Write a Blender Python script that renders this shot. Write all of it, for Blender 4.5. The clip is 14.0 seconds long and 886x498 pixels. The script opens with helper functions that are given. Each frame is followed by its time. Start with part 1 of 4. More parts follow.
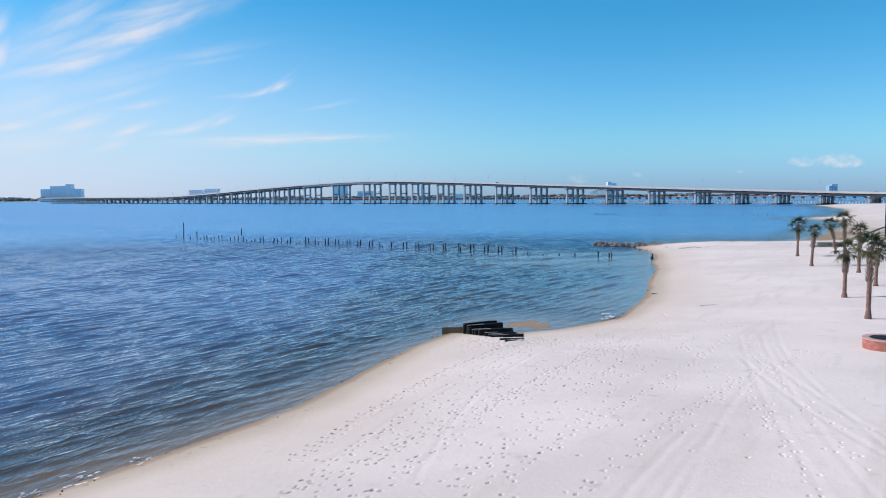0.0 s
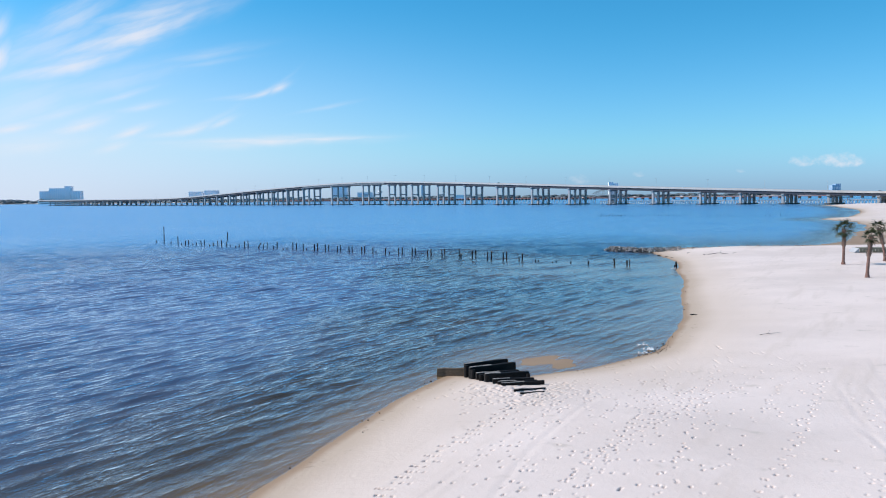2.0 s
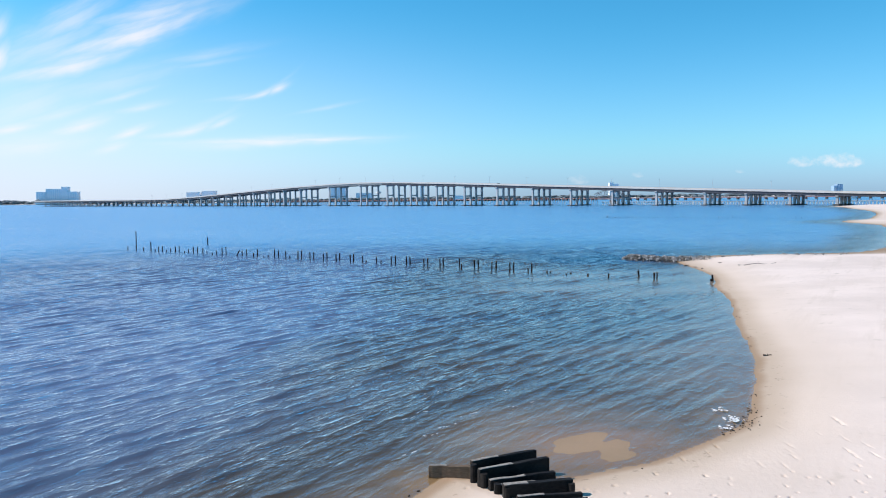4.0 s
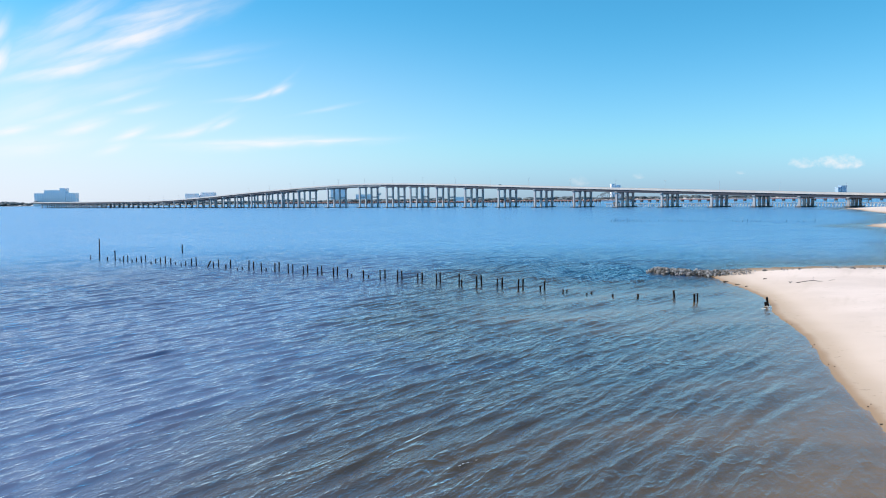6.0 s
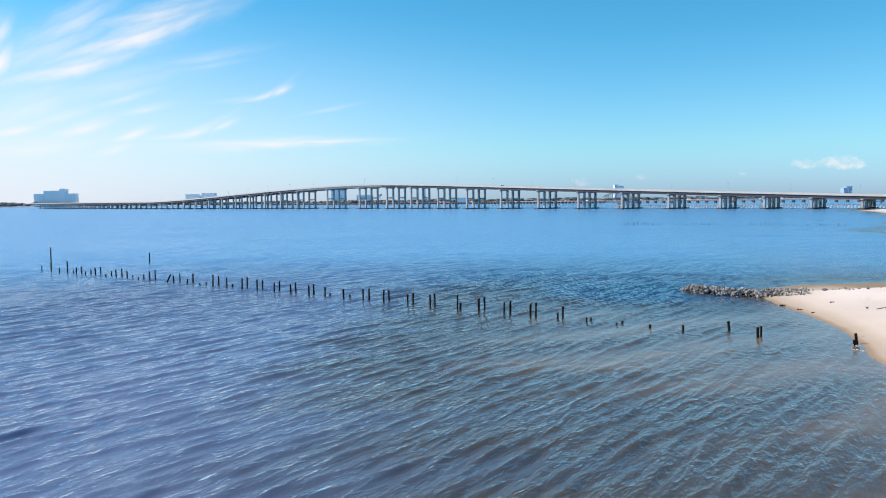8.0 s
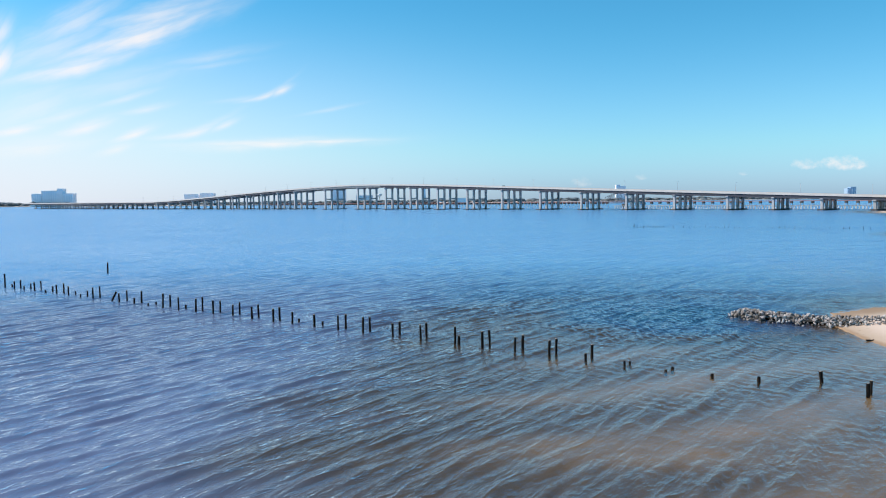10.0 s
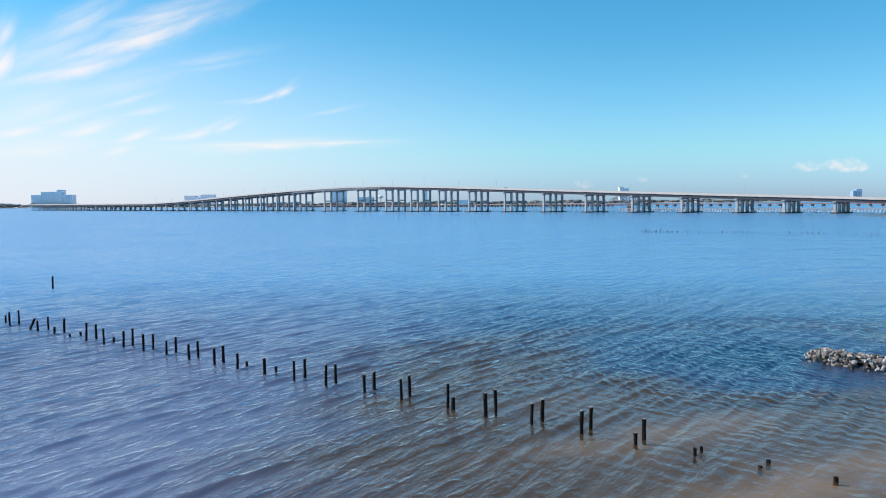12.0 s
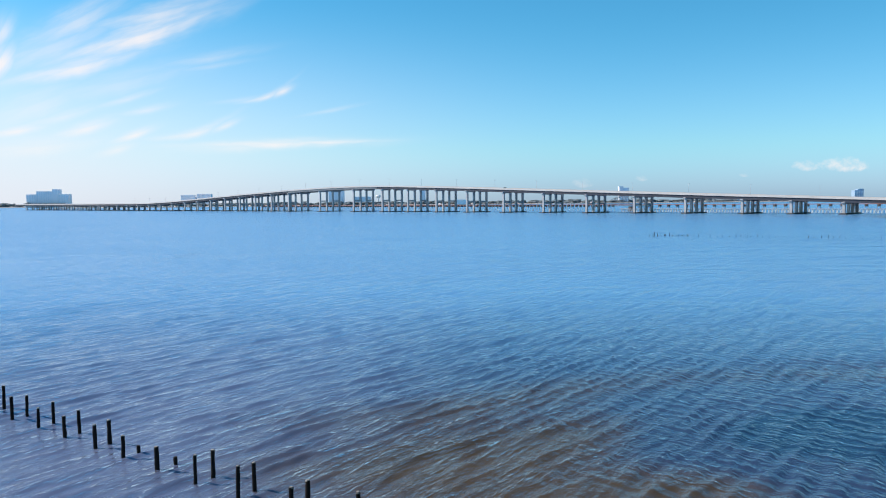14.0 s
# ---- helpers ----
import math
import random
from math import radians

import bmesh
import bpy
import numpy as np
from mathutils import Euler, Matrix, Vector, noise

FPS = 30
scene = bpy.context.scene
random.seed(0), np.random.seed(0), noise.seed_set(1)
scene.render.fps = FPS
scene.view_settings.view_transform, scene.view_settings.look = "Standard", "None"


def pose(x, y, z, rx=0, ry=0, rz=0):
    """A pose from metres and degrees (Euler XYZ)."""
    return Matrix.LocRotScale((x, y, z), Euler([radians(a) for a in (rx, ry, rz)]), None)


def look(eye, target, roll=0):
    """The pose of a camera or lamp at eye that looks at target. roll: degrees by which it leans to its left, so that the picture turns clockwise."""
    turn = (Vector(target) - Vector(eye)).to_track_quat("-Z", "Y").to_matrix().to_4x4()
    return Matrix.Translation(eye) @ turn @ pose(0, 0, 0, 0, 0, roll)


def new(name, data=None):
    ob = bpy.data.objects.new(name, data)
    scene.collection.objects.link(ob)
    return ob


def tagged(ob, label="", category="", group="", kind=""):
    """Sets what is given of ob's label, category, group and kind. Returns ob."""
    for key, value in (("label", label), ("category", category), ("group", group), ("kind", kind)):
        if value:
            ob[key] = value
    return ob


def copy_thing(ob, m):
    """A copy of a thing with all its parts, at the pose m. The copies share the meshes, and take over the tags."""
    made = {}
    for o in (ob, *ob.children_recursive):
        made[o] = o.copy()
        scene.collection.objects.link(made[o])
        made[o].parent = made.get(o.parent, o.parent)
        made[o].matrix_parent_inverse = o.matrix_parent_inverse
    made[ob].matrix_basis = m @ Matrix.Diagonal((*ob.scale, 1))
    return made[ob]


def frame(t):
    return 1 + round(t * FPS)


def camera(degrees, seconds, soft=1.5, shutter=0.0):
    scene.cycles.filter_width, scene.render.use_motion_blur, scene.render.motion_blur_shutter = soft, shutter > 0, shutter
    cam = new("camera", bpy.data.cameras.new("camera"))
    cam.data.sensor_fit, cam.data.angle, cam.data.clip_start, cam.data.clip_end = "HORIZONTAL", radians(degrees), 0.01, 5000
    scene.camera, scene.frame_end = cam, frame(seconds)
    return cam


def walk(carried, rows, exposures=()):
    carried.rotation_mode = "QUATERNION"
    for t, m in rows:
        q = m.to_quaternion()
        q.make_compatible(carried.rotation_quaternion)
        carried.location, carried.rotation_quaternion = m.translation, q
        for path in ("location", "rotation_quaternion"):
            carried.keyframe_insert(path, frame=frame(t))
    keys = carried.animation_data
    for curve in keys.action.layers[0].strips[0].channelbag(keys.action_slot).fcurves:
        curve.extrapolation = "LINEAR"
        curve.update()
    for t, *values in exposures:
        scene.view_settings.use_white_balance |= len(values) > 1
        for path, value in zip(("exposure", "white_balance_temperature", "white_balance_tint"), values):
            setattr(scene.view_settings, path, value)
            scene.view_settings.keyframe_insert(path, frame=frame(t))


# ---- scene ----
cam = camera(58.0, 14.0, soft=1.05)
PATH = [
    (0, (0.618, 1.481, 12.311), (0.543, 3.475, 12.177), -0.5),
    (0.5, (0.593, 5.141, 12.39), (0.517, 7.135, 12.256), -0.55),
    (1, (0.549, 8.986, 12.4), (0.473, 10.98, 12.266), -0.6),
    (1.5, (0.505, 13.158, 12.409), (0.427, 15.153, 12.276), -0.65),
    (2, (0.436, 17.7, 12.42), (0.359, 19.694, 12.288), -0.7),
    (2.5, (0.40, 22.375, 12.454), (0.324, 24.369, 12.322), -0.72),
    (5, (-0.30, 46.938, 12.927), (-0.375, 48.933, 12.798), -0.7),
    (7.5, (-0.20, 73.901, 13.576), (-0.281, 75.895, 13.45), -0.7),
    (11, (-0.45, 111.353, 14.432), (-0.534, 113.348, 14.307), -0.6),
    (12.5, (-0.20, 127.608, 14.85), (-0.288, 129.603, 14.73), -0.55),
    (14, (0.258, 143.6, 15.7), (0.174, 145.594, 15.577), -0.55),
]
walk(cam, [(t, look(eye, target, roll)) for t, eye, target, roll in PATH],
     exposures=[(0, -0.11, 6330, 16), (2.5, 0.02, 6400, 15), (5, 0.20, 6820, 15), (14, 0.15, 7120, 17)])

# ---------------------------------------------------------------- daylight
SUN_FROM = Vector((-0.985, 0.12, 0.0)).normalized()      # where the sun stands, on the plan
SUN_HIGH = radians(38)
sun = new("sun", bpy.data.lights.new("sun", "SUN"))
sun.data.energy, sun.data.angle, sun.data.color = 5.0, radians(0.5), (1.0, 0.92, 0.84)
sun.matrix_world = look((0, 0, 300), Vector((0, 0, 300)) - SUN_FROM * math.cos(SUN_HIGH) - Vector((0, 0, math.sin(SUN_HIGH))))


class Nodes:
    """A short hand for node trees."""

    def __init__(self, tree):
        self.tree = tree
        tree.nodes.clear()

    def add(self, kind, **values):
        node = self.tree.nodes.new(kind)
        for key, value in values.items():
            if key in ("operation", "blend_type", "data_type", "noise_dimensions", "sky_type", "feature", "musgrave_type", "attribute_name", "attribute_type", "interpolation_type", "bands_direction", "wave_type", "wave_profile", "distribution", "invert", "normalize", "clamp"):
                if key == "operation":
                    node.operation = value
                elif key == "blend_type":
                    node.blend_type = value
                elif key == "data_type":
                    node.data_type = value
                elif key == "sky_type":
                    node.sky_type = value
                elif key == "feature":
                    node.feature = value
                elif key == "attribute_name":
                    node.attribute_name = value
                elif key == "interpolation_type":
                    node.interpolation_type = value
                elif key == "bands_direction":
                    node.bands_direction = value
                elif key == "distribution":
                    node.distribution = value
            else:
                self.put(node, key.replace("_", " "), value)
        return node

    def put(self, node, key, value):
        socket = node.inputs[int(key[1:])] if key[0] == "i" and key[1:].isdigit() else node.inputs[key]
        if isinstance(value, bpy.types.NodeSocket):
            self.tree.links.new(value, socket)
        else:
            socket.default_value = value

    def math(self, operation, a, b=0.0, c=0.0):
        return self.add("ShaderNodeMath", operation=operation, i0=a, i1=b, i2=c).outputs[0]

    def ramp(self, value, a, b, low=0.0, high=1.0, smooth=True):
        node = self.add("ShaderNodeMapRange", interpolation_type="SMOOTHSTEP" if smooth else "LINEAR", i0=value, i1=a, i2=b, i3=low, i4=high)
        return node.outputs[0]

    def mix(self, factor, a, b, blend="MIX"):
        node = self.add("ShaderNodeMixRGB", blend_type=blend, i0=factor, i1=a, i2=b)
        return node.outputs[0]

    def noise(self, scale, vector=None, detail=3.0, rough=0.55, distort=0.0):
        node = self.add("ShaderNodeTexNoise", Scale=scale, Detail=detail, Roughness=rough, Distortion=distort)
        if vector is not None:
            self.put(node, "Vector", vector)
        return node.outputs["Fac"]

    def stretched(self, vector, x, y, z, rz=0.0):
        node = self.add("ShaderNodeMapping", Vector=vector, Scale=(x, y, z), Rotation=(0, 0, rz))
        return node.outputs[0]

    def out(self, shader, world=False):
        node = self.add("ShaderNodeOutputWorld" if world else "ShaderNodeOutputMaterial")
        self.tree.links.new(shader, node.inputs["Surface"])


world = bpy.data.worlds.new("sky")
scene.world = world
world.use_nodes = True
n = Nodes(world.node_tree)
sky = n.add("ShaderNodeTexSky", sky_type="NISHITA")
sky.sun_disc, sky.sun_elevation, sky.sun_rotation = False, SUN_HIGH, math.atan2(SUN_FROM.x, SUN_FROM.y)
sky.altitude, sky.air_density, sky.dust_density, sky.ozone_density = 0.0, 1.0, 0.4, 3.0
SKY_STRENGTH = 0.100
direction = n.add("ShaderNodeTexCoord").outputs["Generated"]
split = n.add("ShaderNodeSeparateXYZ", Vector=direction)
ahead = n.math("MAXIMUM", split.outputs[1], 0.02)
u, v = n.math("DIVIDE", split.outputs[0], ahead), n.math("DIVIDE", split.outputs[2], ahead)
front = n.ramp(split.outputs[1], 0.2, 0.4)
flat = n.add("ShaderNodeCombineXYZ", X=u, Y=v).outputs[0]


def streak(cx, cy, turn, length, width, strength, bend=0.0, grain=9.0):
    """A feather of cirrus: a long soft patch, bent a little, combed into faint threads."""
    moved = n.add("ShaderNodeMapping", Vector=flat, Location=(-cx, -cy, 0)).outputs[0]
    turned = n.add("ShaderNodeMapping", Vector=moved, Rotation=(0, 0, -radians(turn))).outputs[0]
    wobble = n.noise(11.0, n.stretched(turned, 1.0, 2.5, 1.0), 3.0, 0.6)
    part_ = n.add("ShaderNodeSeparateXYZ", Vector=turned)
    along = n.math("POWER", n.math("ABSOLUTE", n.math("DIVIDE", part_.outputs[0], length)), 2.0)
    across = n.math("ADD", part_.outputs[1], n.math("MULTIPLY", n.math("SUBTRACT", wobble, 0.5), width * 2.6))
    across = n.math("SUBTRACT", across, n.math("MULTIPLY", along, bend))
    side = n.math("POWER", n.math("ABSOLUTE", n.math("DIVIDE", across, width)), 2.0)
    body = n.math("EXPONENT", n.math("MULTIPLY", n.math("ADD", along, side), -1.0))
    threads = n.ramp(n.noise(grain, n.stretched(turned, 1.0, 7.0, 1.0), 4.0, 0.55), 0.30, 0.68, 0.40, 1.05)
    return n.math("MULTIPLY", n.math("MULTIPLY", body, threads), strength)


cover = streak(-0.425, 0.208, 17, 0.105, 0.0135, 0.78, 0.004)
for row in ((-0.505, 0.171, 13, 0.085, 0.0095, 0.72, 0.003), (-0.505, 0.228, 26, 0.065, 0.0145, 0.45), (-0.605, 0.178, 55, 0.026, 0.014, 0.80), (-0.60, 0.215, 60, 0.022, 0.010, 0.55),
            (-0.40, 0.236, 12, 0.085, 0.010, 0.55), (-0.54, 0.198, 20, 0.11, 0.020, 0.34), (-0.455, 0.150, 12, 0.10, 0.012, 0.22), (-0.335, 0.180, 9, 0.060, 0.0050, 0.26),
            (-0.440, 0.131, 15, 0.040, 0.0034, 0.36), (-0.330, 0.170, 8, 0.045, 0.0030, 0.22),
            (-0.262, 0.131, 19, 0.030, 0.0028, 0.62, 0.004), (-0.242, 0.138, 24, 0.013, 0.0038, 0.70), (-0.290, 0.128, 6, 0.035, 0.0026, 0.22),
            (-0.495, 0.095, 15, 0.036, 0.0058, 0.60), (-0.432, 0.086, 18, 0.024, 0.0040, 0.70), (-0.355, 0.087, 14, 0.044, 0.0042, 0.58, 0.005), (-0.315, 0.096, 22, 0.018, 0.0035, 0.50),
            (-0.255, 0.0725, 1, 0.100, 0.0048, 0.72), (-0.185, 0.0735, 1, 0.065, 0.0026, 0.72), (-0.300, 0.0700, 3, 0.070, 0.0060, 0.35),
            (-0.585, 0.093, 9, 0.032, 0.0042, 0.66), (-0.415, 0.117, 10, 0.030, 0.0036, 0.40), (-0.525, 0.110, 14, 0.050, 0.0050, 0.30),
            (-0.180, 0.113, 10, 0.032, 0.0022, 0.26), (-0.455, 0.068, 16, 0.022, 0.0045, 0.40), (-0.560, 0.072, 6, 0.070, 0.0090, 0.32), (-0.56, 0.125, 20, 0.060, 0.016, 0.25)):
    cover = n.math("MAXIMUM", cover, streak(*row))


def puff(cx, cy, length, high, strength):
    """A small flat-bottomed cumulus near the horizon."""
    moved = n.add("ShaderNodeMapping", Vector=flat, Location=(-cx, -cy, 0)).outputs[0]
    p = n.add("ShaderNodeSeparateXYZ", Vector=moved)
    along = n.math("POWER", n.math("ABSOLUTE", n.math("DIVIDE", p.outputs[0], length)), 2.0)
    up = n.math("POWER", n.math("ABSOLUTE", n.math("DIVIDE", p.outputs[1], n.ramp(p.outputs[1], -0.001, 0.001, high * 0.45, high))), 2.0)
    lumps = n.math("MULTIPLY", n.math("SUBTRACT", n.noise(70.0, n.stretched(moved, 1, 1.3, 1), 4.0, 0.6), 0.5), 3.6)
    edge = n.math("ADD", n.math("SUBTRACT", 0.75, n.math("ADD", along, up)), lumps)
    return n.math("MULTIPLY", n.ramp(edge, -0.3, 1.6), strength)


for row in ((0.404, 0.0352, 0.019, 0.010, 0.55), (0.449, 0.0352, 0.036, 0.0135, 0.68), (0.132, 0.017, 0.014, 0.009, 0.3),
            (0.205, 0.023, 0.009, 0.006, 0.3), (0.329, 0.026, 0.007, 0.004, 0.3)):
    cover = n.math("MAXIMUM", cover, puff(*row))
cover = n.math("MULTIPLY", cover, front)
# moist sea air: pale and cool at the horizon, a clean deep blue above
low = n.ramp(split.outputs[2], 0.0, 0.07)
upper = n.ramp(split.outputs[2], 0.03, 0.24)
air = n.mix(upper, n.mix(low, (0.62, 1.06, 1.85, 1), (0.68, 1.27, 1.62, 1)), (0.29, 1.20, 1.47, 1))
blue = n.mix(1.0, sky.outputs[0], air, "MULTIPLY")
veil = n.math("MULTIPLY", n.math("MULTIPLY", n.ramp(u, 0.20, -0.70), n.ramp(split.outputs[2], 0.26, 0.0)), 0.85)
blue = n.mix(n.math("MULTIPLY", veil, front), blue, (7.0, 7.9, 8.9, 1))
cloud = n.mix(cover, blue, (8.6, 8.7, 8.9, 1))
n.out(n.add("ShaderNodeBackground", Color=cloud, Strength=SKY_STRENGTH).outputs[0], world=True)

# ---------------------------------------------------------------- materials
def material(name):
    m = bpy.data.materials.new(name)
    m.use_nodes = True
    return m, Nodes(m.node_tree)


def place(k):
    return k.add("ShaderNodeNewGeometry").outputs["Position"]


def worn(name, dark, light, rough=0.8, shine=0.5, coarse=1.5, fine=14.0, bump=0.25, stretch=(1, 1, 1), metal=0.0, vary=0.0, depth=0.02, own=False):
    """A plain weathered surface: two scales of blotch and grain, with relief."""
    m, k = material(name)
    spot = k.add("ShaderNodeTexCoord").outputs["Object"] if own else place(k)
    spot = k.stretched(spot, *stretch)
    big, small = k.noise(coarse, spot, 4.0), k.noise(fine, spot, 5.0, 0.65)
    blend = k.ramp(k.math("ADD", k.math("MULTIPLY", big, 0.6), k.math("MULTIPLY", small, 0.4)), 0.32, 0.68)
    colour = k.mix(blend, (*dark, 1), (*light, 1))
    if vary:
        chance = k.math("FRACT", k.math("ADD", k.add("ShaderNodeObjectInfo").outputs["Random"], k.add("ShaderNodeNewGeometry").outputs["Random Per Island"]))
        colour = k.mix(1.0, colour, k.add("ShaderNodeCombineXYZ", X=k.ramp(chance, 0, 1, 1 - vary, 1 + vary, False), Y=k.ramp(chance, 0, 1, 1 - vary, 1 + vary, False), Z=k.ramp(chance, 0, 1, 1 - vary * 1.1, 1 + vary * 0.9, False)).outputs[0], "MULTIPLY")
    relief = k.add("ShaderNodeBump", Strength=bump, Distance=depth, Height=small).outputs[0]
    k.out(k.add("ShaderNodeBsdfPrincipled", Base_Color=colour, Roughness=k.ramp(big, 0.3, 0.7, rough - 0.08, min(1.0, rough + 0.08)), Metallic=metal, Specular_IOR_Level=shine, Normal=relief).outputs[0])
    return m


def sand():
    """White quartz sand, buff where it is wet, brown silt under the water."""
    m, k = material("sand")
    spot = place(k)
    high = k.add("ShaderNodeSeparateXYZ", Vector=spot).outputs[2]
    patch = k.noise(0.07, spot, 5.0, 0.6)
    mid, grain = k.noise(0.7, spot, 4.0), k.noise(16.0, spot, 4.0, 0.7)
    dry = k.mix(k.ramp(patch, 0.35, 0.65), (0.66, 0.555, 0.485, 1), (0.76, 0.645, 0.57, 1))
    streaks = k.noise(0.5, k.stretched(k.stretched(spot, 1, 1, 1, radians(-62)), 0.12, 1.0, 1), 5.0, 0.65)
    dry = k.mix(k.math("MULTIPLY", k.ramp(streaks, 0.52, 0.70), 0.5), dry, (0.60, 0.50, 0.42, 1))
    dry = k.mix(k.ramp(mid, 0.60, 0.78), dry, (0.56, 0.475, 0.40, 1))
    dry = k.mix(k.math("MULTIPLY", k.ramp(grain, 0.58, 0.75), 0.45), dry, (0.46, 0.39, 0.33, 1))
    wavy = k.math("ADD", high, k.math("MULTIPLY", k.math("SUBTRACT", k.noise(0.25, spot, 4.0), 0.5), 0.10))
    damp = k.mix(k.ramp(wavy, 0.03, 0.13), (0.33, 0.225, 0.140, 1), (0.47, 0.365, 0.270, 1))
    colour = k.mix(k.ramp(wavy, 0.10, 0.42), damp, k.mix(k.ramp(wavy, 0.2, 1.0), (0.62, 0.505, 0.41, 1), dry))
    silt = k.mix(k.ramp(k.noise(0.22, spot, 4.0), 0.35, 0.65), (0.195, 0.147, 0.086, 1), (0.272, 0.206, 0.126, 1))
    colour = k.mix(k.ramp(wavy, -0.10, 0.05), silt, colour)
    weed = k.math("MULTIPLY", k.ramp(k.noise(1.6, spot, 5.0, 0.7), 0.60, 0.68), k.math("MULTIPLY", k.ramp(high, 0.02, 0.10), k.ramp(high, 0.34, 0.16)))
    colour = k.mix(k.math("MULTIPLY", weed, 0.5), colour, (0.10, 0.07, 0.045, 1))
    relief = k.add("ShaderNodeBump", Strength=0.45, Distance=0.05, Height=k.math("ADD", k.noise(2.6, spot, 5.0, 0.65), k.math("MULTIPLY", grain, 0.25))).outputs[0]
    k.out(k.add("ShaderNodeBsdfPrincipled", Base_Color=colour, Roughness=k.ramp(high, 0.02, 0.25, 0.72, 0.95), Specular_IOR_Level=k.ramp(high, 0.02, 0.25, 0.25, 0.4), Normal=relief).outputs[0])
    return m


def water_material():
    """Shallow bay water: clear over the sand, turning blue with depth, with wind ripples; reflected sky is partly put
    into the body colour.
    """
    m, k = material("bay_water")
    spot = place(k)
    deep = k.add("ShaderNodeAttribute", attribute_name="depth").outputs["Fac"]
    shore = k.add("ShaderNodeAttribute", attribute_name="calm").outputs["Fac"]
    cloudy = k.math("ADD", deep, k.math("MULTIPLY", k.math("SUBTRACT", k.noise(0.05, k.stretched(spot, 1, 0.45, 1), 4.0), 0.5), k.math("MULTIPLY", deep, 0.6)))
    fog = k.math("SUBTRACT", 1.0, k.math("EXPONENT", k.math("MULTIPLY", k.math("ADD", k.math("MULTIPLY", cloudy, cloudy), k.math("MULTIPLY", cloudy, 0.7)), -1.4)))
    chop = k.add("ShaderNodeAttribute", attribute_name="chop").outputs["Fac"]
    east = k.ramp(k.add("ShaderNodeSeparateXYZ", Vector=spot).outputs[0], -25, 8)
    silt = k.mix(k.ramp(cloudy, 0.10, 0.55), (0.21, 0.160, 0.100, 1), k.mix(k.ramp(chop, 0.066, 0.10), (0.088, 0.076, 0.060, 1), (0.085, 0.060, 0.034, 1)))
    # Brighter west and bluer far out: sky reflection put into the body colour.
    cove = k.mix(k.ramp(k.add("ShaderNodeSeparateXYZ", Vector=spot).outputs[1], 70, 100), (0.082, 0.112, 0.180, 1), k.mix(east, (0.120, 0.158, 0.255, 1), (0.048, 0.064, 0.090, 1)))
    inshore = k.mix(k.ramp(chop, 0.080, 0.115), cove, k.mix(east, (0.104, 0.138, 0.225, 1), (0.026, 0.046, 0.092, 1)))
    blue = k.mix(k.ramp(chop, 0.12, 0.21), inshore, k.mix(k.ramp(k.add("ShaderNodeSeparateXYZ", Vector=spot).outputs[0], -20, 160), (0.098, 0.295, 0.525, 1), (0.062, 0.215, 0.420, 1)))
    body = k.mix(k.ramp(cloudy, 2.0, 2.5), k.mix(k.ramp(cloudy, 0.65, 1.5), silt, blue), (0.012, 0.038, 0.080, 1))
    parts = k.add("ShaderNodeSeparateXYZ", Vector=spot)
    bent = k.math("MULTIPLY", k.ramp(parts.outputs[0], -8, 25), k.ramp(parts.outputs[1], 140, 185))
    wind = k.stretched(spot, 1.0, 1.0, 1.0, radians(-61))
    other = k.stretched(spot, 1.0, 1.0, 1.0, radians(-68))
    cross = k.stretched(spot, 1.0, 1.0, 1.0, radians(50))

    def crests(scale, vector, long, high):
        """Long-crested wavelets with narrow tops; heights in metres."""
        wave = k.noise(scale, k.stretched(vector, long, 1.0, 1), 2.0, 0.5, 0.25)
        ridge = k.math("SUBTRACT", 1.0, k.math("ABSOLUTE", k.math("MULTIPLY", k.math("SUBTRACT", wave, 0.5), 3.2)))
        return k.math("MULTIPLY", k.math("POWER", k.math("MAXIMUM", ridge, 0.0), 1.6), high)

    straight = k.math("SUBTRACT", 1.0, k.math("MULTIPLY", bent, 0.6))
    waves = k.math("MULTIPLY", k.math("ADD", crests(0.80, wind, 0.28, 0.120), crests(1.9, other, 0.36, 0.048)), straight)
    waves = k.math("ADD", waves, k.math("MULTIPLY", k.math("ADD", crests(0.85, cross, 0.30, 0.065), crests(2.0, cross, 0.40, 0.024)), bent))
    fine = k.math("MULTIPLY", k.noise(5.0, k.stretched(wind, 0.45, 1.3, 1), 3.0, 0.6, 0.3), 0.060)
    far_waves = k.math("MULTIPLY", k.noise(0.22, k.stretched(wind, 0.30, 1.2, 1), 3.0, 0.55, 0.5), k.ramp(chop, 0.09, 0.26, 0.0, 2.2))
    lanes = k.math("MULTIPLY", k.noise(0.06, k.stretched(spot, 0.35, 1.1, 1), 3.0, 0.6, 0.5), k.ramp(chop, 0.12, 0.25, 0.0, 2.2))
    height = k.math("ADD", k.math("ADD", waves, fine), k.math("ADD", far_waves, lanes))
    gust = k.ramp(k.noise(0.02, k.stretched(spot, 0.6, 1.0, 1), 4.0), 0.35, 0.65, 0.65, 1.0)
    normal = k.add("ShaderNodeBump", Strength=k.math("MULTIPLY", gust, shore), Distance=1.0, Height=height).outputs[0]
    base = k.add("ShaderNodeMixShader", i0=fog, i1=k.add("ShaderNodeBsdfTransparent", Color=(0.92, 0.85, 0.75, 1)).outputs[0],
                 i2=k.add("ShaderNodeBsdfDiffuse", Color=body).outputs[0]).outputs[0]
    gloss = k.add("ShaderNodeBsdfAnisotropic", Color=(0.90, 0.95, 1, 1), Roughness=k.ramp(chop, 0.08, 0.26, 0.03, 0.19, False), Normal=normal).outputs[0]
